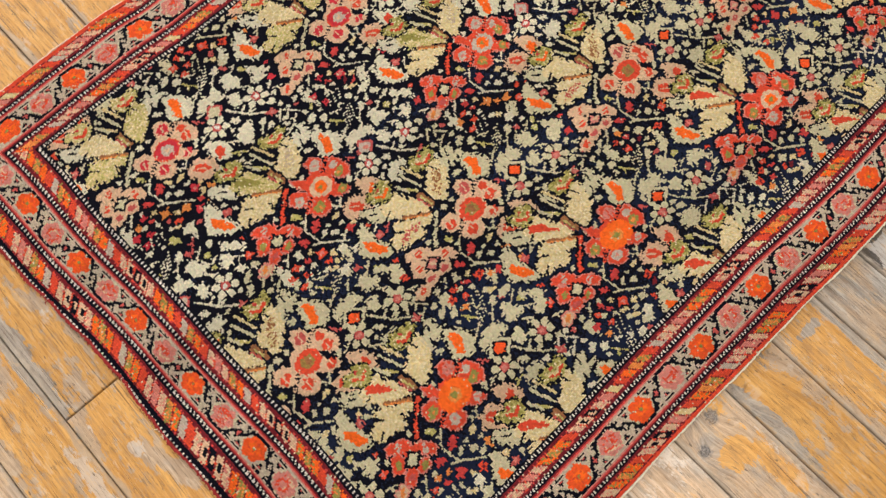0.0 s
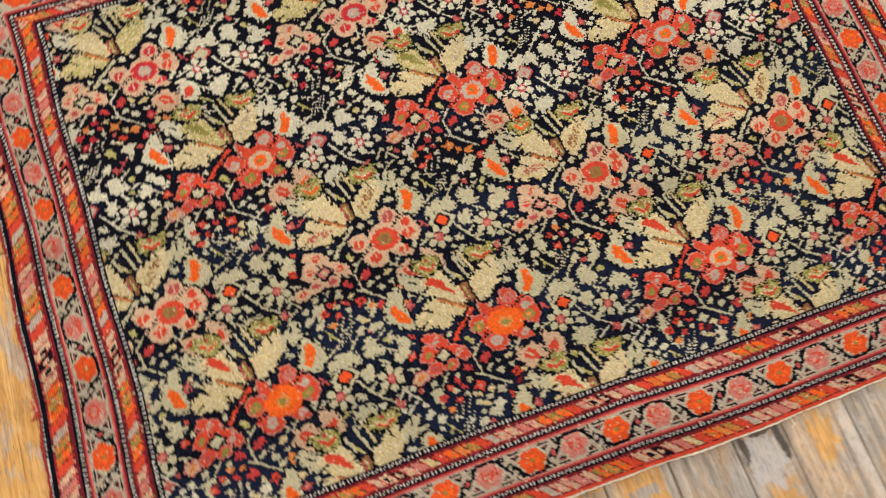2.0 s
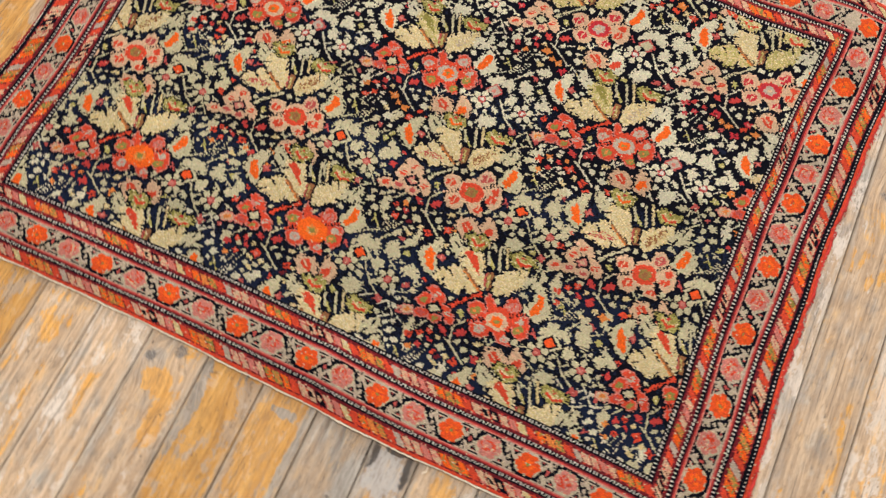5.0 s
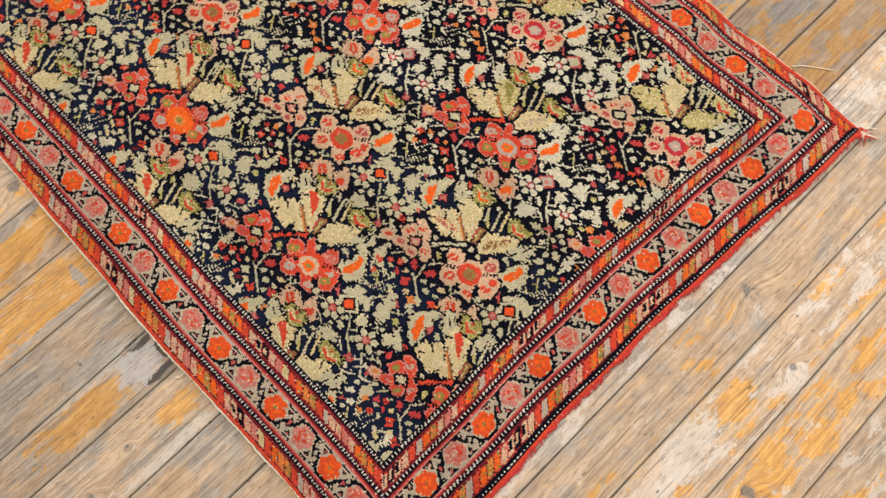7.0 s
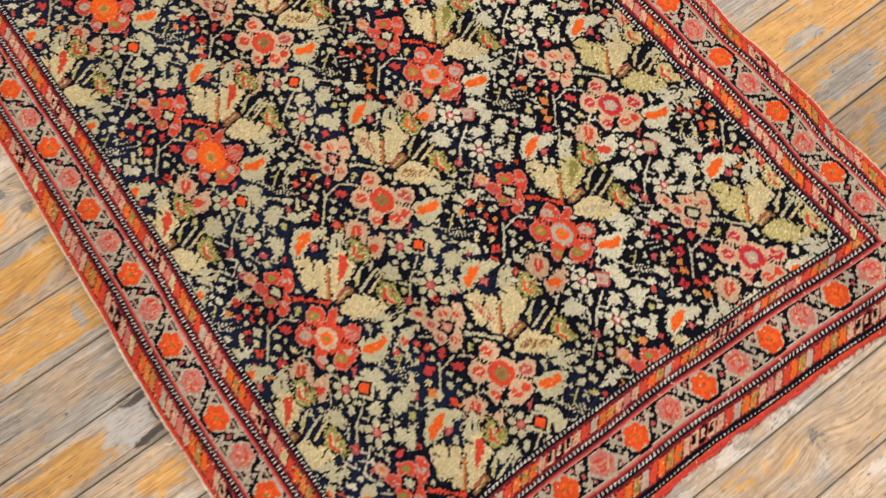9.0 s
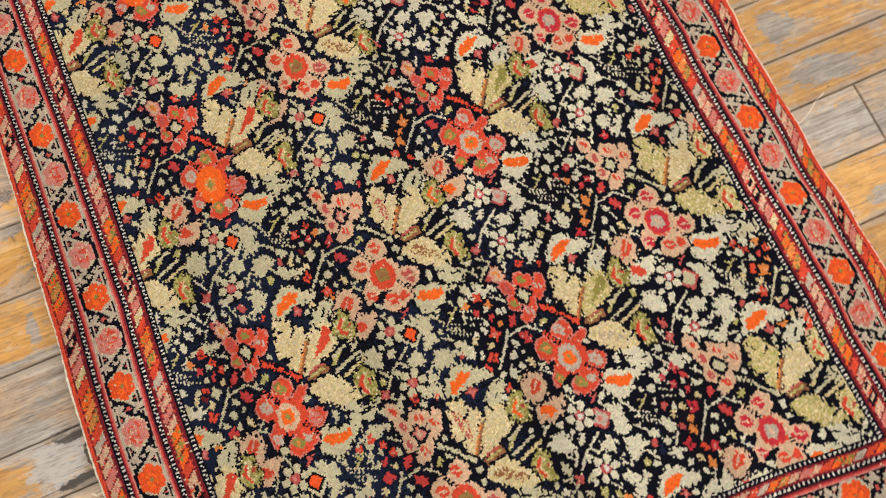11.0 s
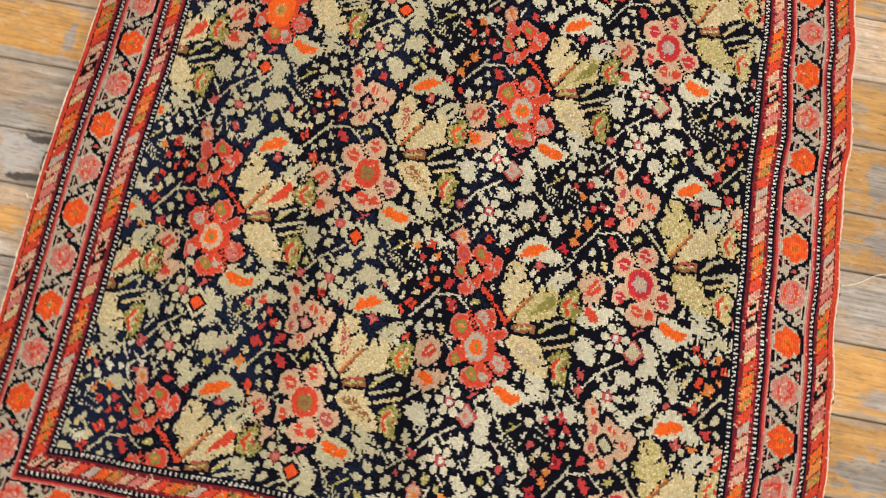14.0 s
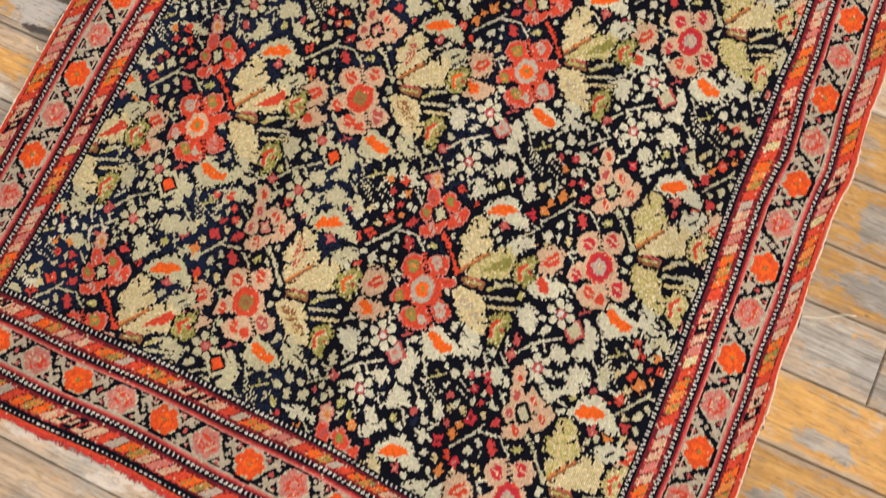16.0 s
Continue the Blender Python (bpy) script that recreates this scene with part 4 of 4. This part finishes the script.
def run(x0, y0, x1, y1, count, turn, first_orange, skip=()):
    step = math.hypot(x1 - x0, y1 - y0) / (count - 1)
    for k in range(count):
        t = k / (count - 1)
        if k not in skip:
            border_flower(x0 + (x1 - x0) * t, y0 + (y1 - y0) * t, turn, (k % 2 == 0) == first_orange, k % 2, step)


LX, RX, AY, BY = FX0 - MID, FX1 + MID, FY0 - MID, FY1 + MID
run(LX, -0.321, LX, 0.498, 15, 90, False)
run(RX, -0.309, RX, BY, 16, 90, False)
run(LX - 0.024, AY, 0.719, AY, 21, 0, False)
run(-0.372, BY, 0.690, BY, 20, 0, True)

# ---------------------------------------------------------------- rug: meshes
rug = new("rug")
tagged(rug, "worn antique wool rug, navy floral field, red borders, on floorboards", "rug")
# a knot or two tied a row too high or too low roughens every outline
for _ in range(3600):
    j, i, long = rng.integers(2, NY - 2), rng.integers(2, NX - 9), rng.integers(1, 5)
    if out[j, i] < -0.004:
        chart[j, i:i + long] = chart[j + rng.choice((-1, 1)), i:i + long]
vx, vy = np.meshgrid(X0 + np.arange(NX + 1) * KNOT, Y0 + np.arange(NY + 1) * KNOT)
wx, wy = warped(vx, vy)
wx = wx + rng.normal(0, 0.00028, wx.shape)
wy = wy + rng.normal(0, 0.00022, wy.shape)
# dark corroded wool wears lower than the rest
low = np.isin(chart, [CODE["navy"], CODE["brown"], CODE["green"], CODE["blue"]]).astype(float)
pad = np.pad(low, 1, mode="edge")
low_v = (pad[:-1, :-1] + pad[1:, :-1] + pad[:-1, 1:] + pad[1:, 1:]) / 4
PILE = 0.0052
wz = PILE + FLOOR + drape(vx, vy) - 0.0009 * low_v + rng.normal(0, 0.00018, wx.shape)
VERTS = np.stack([wx, wy, wz], -1).reshape(-1, 3)
dye = np.array([PALETTE[k] for k in NAMES])[chart]
# abrash: the dye lots change in bands along the weft, and every knot differs a little
lots = 1 + 0.10 * np.sin(CY * 57 + 0.7) * np.sin(CY * 19 + 2) + 0.05 * np.sin(CX * 13 + CY * 29)
each = rng.normal(1, 0.10, chart.shape)
dye = np.clip(dye * (lots * each)[..., None] * rng.normal(1, 0.03, dye.shape), 0.0012, 0.95)
# bare warp shows between worn knots here and there
bare = (rng.random(chart.shape) < 0.012) & (low < 0.5)
dye[bare] = (0.56, 0.46, 0.31)
# worn tan leaves: pale weft and its bright glints, both painted into the dye
weft_glints = np.isin(chart, [CODE["tan"], CODE["wheat"], CODE["gold"], CODE["lilac"]]) & (rng.random(chart.shape) < 0.12)
dye[weft_glints] = np.array((0.70, 0.61, 0.40)) * rng.uniform(0.8, 1.1, (weft_glints.sum(), 1))
DYE = dye.reshape(-1, 3)
jj, ii = np.meshgrid(np.arange(NY), np.arange(NX), indexing="ij")
CORNERS = np.stack([jj * (NX + 1) + ii, jj * (NX + 1) + ii + 1, (jj + 1) * (NX + 1) + ii + 1, (jj + 1) * (NX + 1) + ii], -1).reshape(-1, 4)
UVS = np.stack([np.stack([ii + a, jj + b], -1) for a, b in ((0, 0), (1, 0), (1, 1), (0, 1))], 2).reshape(-1, 4, 2)


def pile(name, faces, label, above):
    """The knots of one motif as a mesh."""
    quads = CORNERS[faces]
    used, index = np.unique(quads, return_inverse=True)
    mesh = bpy.data.meshes.new(name)
    mesh.vertices.add(len(used))
    mesh.vertices.foreach_set("co", VERTS[used].ravel())
    mesh.loops.add(quads.size)
    mesh.loops.foreach_set("vertex_index", index.ravel().astype(np.int32))
    mesh.polygons.add(len(quads))
    mesh.polygons.foreach_set("loop_start", np.arange(0, quads.size, 4, dtype=np.int32))
    mesh.polygons.foreach_set("use_smooth", np.ones(len(quads), bool))
    mesh.update(calc_edges=True)
    layer = mesh.color_attributes.new("dye", "FLOAT_COLOR", "CORNER")
    layer.data.foreach_set("color", np.repeat(np.c_[DYE[faces], np.ones(len(faces))], 4, 0).ravel())
    uv = mesh.uv_layers.new(name="knots")
    uv.data.foreach_set("uv", UVS[faces].ravel())
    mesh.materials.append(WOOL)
    ob = new(name, mesh)
    ob.parent = above
    if label:
        ob["label"] = label
    return ob


flat_owner = owner.ravel()
order = np.argsort(flat_owner, kind="stable")
bounds = np.searchsorted(flat_owner[order], np.arange(len(kinds) + 1))
made = {}
for k, (name, label, above) in enumerate(kinds):
    faces = order[bounds[k]:bounds[k + 1]]
    if len(faces):
        made[k] = pile(name if len(faces) > 5 else "stray_knots", faces, label if len(faces) > 5 else "", made.get(above, rug) if above else rug)


# the woven back under the pile
def foundation():
    nx, ny = 90, 66
    us, vs = np.linspace(X0 + 0.001, X1 - 0.001, nx), np.linspace(Y0 + 0.001, Y1 - 0.001, ny)
    u, v = np.meshgrid(us, vs)
    a, b = warped(u, v)
    h = drape(u, v)
    top = np.stack([a, b, FLOOR + 0.0036 + h], -1).reshape(-1, 3)
    under = np.stack([a, b, FLOOR + 0.0004 + h * 0.8], -1).reshape(-1, 3)
    verts = np.concatenate([top, under]).tolist()
    n = nx * ny
    faces = []
    for j in range(ny - 1):
        for i in range(nx - 1):
            q = (j * nx + i, j * nx + i + 1, (j + 1) * nx + i + 1, (j + 1) * nx + i)
            faces += [q, tuple(n + k for k in q[::-1])]
    rim = [i for i in range(nx)] + [j * nx + nx - 1 for j in range(1, ny)] + [(ny - 1) * nx + i for i in range(nx - 2, -1, -1)] + [j * nx for j in range(ny - 2, 0, -1)]
    faces += [(b2, a2, n + a2, n + b2) for a2, b2 in zip(rim, rim[1:] + rim[:1])]
    mesh = bpy.data.meshes.new("foundation")
    mesh.from_pydata(verts, [], [tuple(f) for f in faces])
    mesh.materials.append(WARP)
    ob = new("foundation", mesh)
    ob.parent = rug
    ob["label"] = "undyed woven back of the rug"


foundation()


def edge_points(u0, v0, u1, v1, count, lift, aside, shake):
    pts = []
    for k in range(count):
        t = k / (count - 1)
        u, v = u0 + (u1 - u0) * t, v0 + (v1 - v0) * t
        a, b = warped(u, v)
        sway = shake * (1.6 * math.sin(t * 83) + 1.3 * math.sin(t * 37 + 1))
        aside_now = (aside[0] + sway * (aside[0] != 0), aside[1] + sway * (aside[1] != 0))
        pts.append((float(a) + aside_now[0] + random.gauss(0, shake), float(b) + aside_now[1] + random.gauss(0, shake), FLOOR + lift + float(drape(u, v)) + random.gauss(0, shake * 0.5)))
    return pts


def edging(name, ends, aside, material, radius, shake, label, lift=0.003):
    pts = edge_points(*ends, 420, lift, aside, shake)
    return cord(name, [(pts, [radius * random.uniform(0.75, 1.25) for _ in pts])], material, rug, label)


edging("selvedge", (X0, Y0, X1, Y0), (0, -0.0012), IVORY_CORD, 0.0016, 0.0004, "ivory cotton selvedge cord")
edging("selvedge", (X0, Y1, X1, Y1), (0, 0.0010), FADED_CORD, 0.0014, 0.0005, "ivory cotton selvedge cord")
edging("overcast_edge", (X1, Y0, X1, Y1), (0.001, 0), RED_CORD, 0.0026, 0.0009, "ragged red wool overcasting")
edging("overcast_edge", (X0, Y0, X0, Y1), (-0.001, 0), MAROON_CORD, 0.0024, 0.0006, "dark red wool overcasting")


def tufts(name, ends, outward, material, count, long, label):
    """Frayed wool along an edge."""
    strands = []
    for _ in range(count):
        t = random.random()
        u, v = ends[0] + (ends[2] - ends[0]) * t, ends[1] + (ends[3] - ends[1]) * t
        a, b = warped(u, v)
        z = FLOOR + 0.002 + float(drape(u, v)) * 0.8
        l = long * random.uniform(0.3, 1.4)
        skew = random.gauss(0, 0.6)
        way = Vector((outward[0] + skew * outward[1], outward[1] + skew * outward[0], 0)).normalized()
        p0 = Vector((float(a), float(b), z + 0.0015))
        p1 = p0 + way * l * 0.5 + Vector((0, 0, random.uniform(-0.0005, 0.002)))
        p2 = p0 + way * l + Vector((random.gauss(0, 0.001), random.gauss(0, 0.001), 0))
        p2.z = FLOOR + 0.0008
        strands.append(([p0, p1, p2], [0.0007, 0.0006, 0.0003]))
    ob = cord(name, strands, material, rug, label)
    ob["kind"] = "stuff"
    return ob


tufts("frayed_wool", (X1, Y0, X1, Y1), (1, 0), RED_CORD, 420, 0.007, "frayed red wool ends")
tufts("frayed_wool", (X0, Y0, X0, Y1), (-1, 0), MAROON_CORD, 260, 0.005, "frayed dark red wool ends")
tufts("frayed_wool", (X0, Y1, X1, Y1), (0, 1), BLACK_WOOL, 50, 0.005, "black wool ends")
for place in (0.247, 0.334, 0.461, 0.510, 0.595, 0.615, 0.70):
    tufts("frayed_wool", (place - 0.007, Y1, place + 0.007, Y1), (0, 1), BLACK_WOOL, 26, 0.008, "tangled lump of black wool ends")
for place in (-0.14, -0.025, 0.02, 0.078, 0.171, 0.228, 0.36):
    tufts("frayed_wool", (X1, place - 0.010, X1, place + 0.010), (1, 0), RED_CORD, 34, 0.007, "tangled lump of red wool ends")


tufts("frayed_wool", (X0, -0.070, X0, -0.054), (-1, 0), RED_CORD, 30, 0.010, "small red tuft of wool ends")
tufts("frayed_wool", (X0, -0.066, X0, -0.046), (-1, 0), IVORY_CORD, 16, 0.007, "small tuft of bare warp ends")
tufts("frayed_wool", (X0, 0.055, X0, 0.072), (-1, 0), IVORY_CORD, 18, 0.006, "small tuft of bare warp ends")


def tassel(x, y, way, material, count, long):
    strands = []
    for _ in range(count):
        a = math.atan2(way[1], way[0]) + random.gauss(0, 0.45)
        l = long * random.uniform(0.5, 1.2)
        p0 = Vector((x + random.gauss(0, 0.003), y + random.gauss(0, 0.003), FLOOR + 0.006))
        p1 = p0 + Vector((math.cos(a) * l * 0.5, math.sin(a) * l * 0.5, 0.002))
        p2 = p0 + Vector((math.cos(a + random.gauss(0, 0.4)) * l, math.sin(a + random.gauss(0, 0.4)) * l, 0))
        p2.z = FLOOR + 0.0012
        strands.append(([p0, p1, p2], [0.0009, 0.0008, 0.0004]))
    cord("corner_tassel", strands, material, rug, "frayed corner tassel of warp ends")


for u, v, way, mat, count in ((X1, Y1, (1, 0.4), IVORY_CORD, 30), (X1, Y1, (1, 0.2), RED_CORD, 26), (X0, Y1, (-1, 0.7), IVORY_CORD, 16), (X0, Y1, (-1, 0.3), BLACK_WOOL, 10)):
    a, b = warped(u, v)
    tassel(float(a), float(b), way, mat, count, 0.022)


# ---------------------------------------------------------------- loose threads on the boards
def thread(points, radius, material, label):
    pts = []
    for (ax, ay), (bx, by) in zip(points, points[1:]):
        for k in range(6):
            pts.append((ax + (bx - ax) * k / 6 + random.gauss(0, 0.0003), ay + (by - ay) * k / 6 + random.gauss(0, 0.0003), FLOOR + radius + 0.0002))
    pts.append((*points[-1], FLOOR + radius))
    return tagged(cord("loose_thread", [(pts, [radius] * len(pts))], material), label, "thread")


thread([(0.712, 0.632), (0.724, 0.646), (0.742, 0.660), (0.764, 0.676)], 0.0008, IVORY_CORD, "loose beige warp thread lying on the boards beside the rug")
thread([(0.330, 0.612), (0.322, 0.636), (0.306, 0.660), (0.301, 0.675)], 0.0006, IVORY_CORD, "thin pale thread lying across a grey scraped board")
thread([(0.424, -0.388), (0.426, -0.396), (0.421, -0.400)], 0.0011, IVORY_CORD, "short ivory thread end at the rug's selvedge")
thread([(-0.520, 0.605), (-0.535, 0.600), (-0.538, 0.585), (-0.526, 0.578)], 0.0007, IVORY_CORD, "curled beige thread on the boards by the rug corner")

# ---------------------------------------------------------------- floor boards
floor = new("floor")
tagged(floor, "old pine floorboards with worn orange stain and grey wood", "floor", kind="structure")
# seams: x on the near side and on the far side of the rug
SEAMS = [
    (-0.656, -0.658), (-0.563, -0.574), (-0.475, -0.490), (-0.385, -0.402), (-0.300, -0.315), (-0.210, -0.221), (-0.118, -0.130), (-0.028, -0.045),
    (0.068, 0.046), (0.160, 0.139), (0.249, 0.231), (0.339, 0.308), (0.411, 0.398), (0.502, 0.487), (0.596, 0.584), (0.687, 0.685),
    (0.779, 0.779), (0.862, 0.870), (0.951, 0.962), (1.044, 1.048), (1.138, 1.138), (1.230, 1.230),
]
while SEAMS[0][0] > WEST:
    SEAMS.insert(0, (SEAMS[0][0] - 0.092, SEAMS[0][1] - 0.092))
while SEAMS[-1][0] < EAST:
    SEAMS.append((SEAMS[-1][0] + 0.092, SEAMS[-1][1] + 0.092))
# by seam number from the first named one: how much stain is left, how scraped
LOOKS = {-0.656: (0.84, 0.34, 0.34), -0.563: (0.84, 0.42, 0.34), -0.475: (0.84, 0.38, 0.34), -0.385: (0.84, 0.36, 0.36), -0.300: (0.78, 0.40, 0.4), -0.210: (0.6, 0.5, 0.62), -0.118: (0.5, 0.55, 0.66), -0.028: (0.50, 0.46, 0.64),
         0.068: (0.86, 0.38, 0.36), 0.160: (0.60, 0.30, 0.44), 0.249: (0.22, 0.26, 0.34), 0.339: (0.40, 0.34, 0.42), 0.411: (0.42, 0.44, 0.46), 0.502: (0.30, 0.35, 0.40), 0.596: (0.45, 0.45), 0.687: (0.45, 0.45),
         0.779: (0.40, 0.60, 0.52), 0.862: (0.52, 0.42, 0.52), 0.951: (0.58, 0.58, 0.56), 1.044: (0.70, 0.46, 0.50), 1.138: (0.56, 0.56, 0.48)}
NORTHERN = {-0.475: (0.9, 0.3, 0.30), -0.385: (0.95, 0.3, 0.30), -0.300: (0.95, 0.3, 0.30), -0.210: (0.9, 0.36, 0.30), -0.118: (0.8, 0.4, 0.30), 0.068: (0.84, 0.40, 0.16), 0.160: (0.80, 0.44, 0.18), 0.249: (0.82, 0.38, 0.16), 0.339: (0.64, 0.50, 0.20), 0.411: (1.0, 0.32, 0.32), 0.502: (0.80, 0.42, 0.14), 0.596: (0.80, 0.40, 0.06), 0.687: (0.88, 0.34, 0.04)}
JOINTS = {-0.385: 0.2, -0.300: 0.1, -0.210: 0.15, -0.118: 0.2, -0.563: 0.150, 0.339: 0.722, 0.068: 0.2, 0.160: 0.1, 0.249: 0.15, 0.411: 0.0, 0.502: 0.12, 0.596: 0.05, 0.687: 0.2, 0.779: 1.5}


def worn_edge(x, y):
    """How far a worn plank edge strays, in metres."""
    return 0.0007 * math.sin(y * 61 + x * 400) + 0.0006 * math.sin(y * 143 + x * 977) + 0.0004 * math.sin(y * 310 + x * 1500)


def board(xa0, xa1, xb0, xb1, y0, y1, look_of):
    """A plank with rounded, worn upper edges between two seams that may lean."""
    gap, cut, deep = 0.0007, 0.0014, 0.022

    def at(a, b, y):
        return a + (b - a) * (y + 0.39) / 1.0

    count = max(2, round((y1 - y0) / 0.03))
    verts, faces = [], []
    for k in range(count + 1):
        y = y0 + 0.0006 + (y1 - y0 - 0.0012) * k / count
        s = cut if k == 0 else -cut if k == count else 0
        l, r = at(xa0, xb0, y) + gap, at(xa1, xb1, y) - gap
        wl, wr = max(0, worn_edge(xa0, y)), max(0, worn_edge(xa1 + 0.5, y))
        verts += [(l, y, FLOOR - deep), (r, y, FLOOR - deep), (r, y, FLOOR - cut * 1.6), (r - cut - wr, y + s, FLOOR), (l + cut + wl, y + s, FLOOR), (l, y, FLOOR - cut * 1.6)]
        if k:
            b = (k - 1) * 6
            faces += [(b + j, b + (j + 1) % 6, b + 6 + (j + 1) % 6, b + 6 + j)[::-1] for j in range(6)]
    e = count * 6
    faces += [(0, 1, 2, 5), (2, 3, 4, 5), (e, e + 5, e + 2, e + 1), (e + 5, e + 4, e + 3, e + 2)]
    mesh = bpy.data.meshes.new("plank")
    mesh.from_pydata(verts, [], faces)
    uv = mesh.uv_layers.new(name="across")
    uv.data.foreach_set("uv", [c for loop in mesh.loops for c in ((0, 1, 1, 1, 0, 0)[loop.vertex_index % 6], loop.vertex_index // 6)])
    mesh.materials.append(BOARD)
    ob = new("plank", mesh)
    ob.parent = floor
    ob.color = (look_of[0], look_of[1], look_of[2] if len(look_of) > 2 else 0.5, 1)
    return ob


pick = random.Random(5)
for (a0, b0), (a1, b1) in zip(SEAMS, SEAMS[1:]):
    if a0 < WEST or a1 > EAST:
        continue
    tone = LOOKS.get(a0, (pick.uniform(0.35, 0.8), pick.uniform(0.35, 0.55)))
    joint = JOINTS.get(a0, pick.choice((-1.7, -1.3, 1.4, 1.9)))
    board(a0, a1, b0, b1, SOUTH, joint, tone)
    board(a0, a1, b0, b1, joint, NORTH, NORTHERN.get(a0, tone))
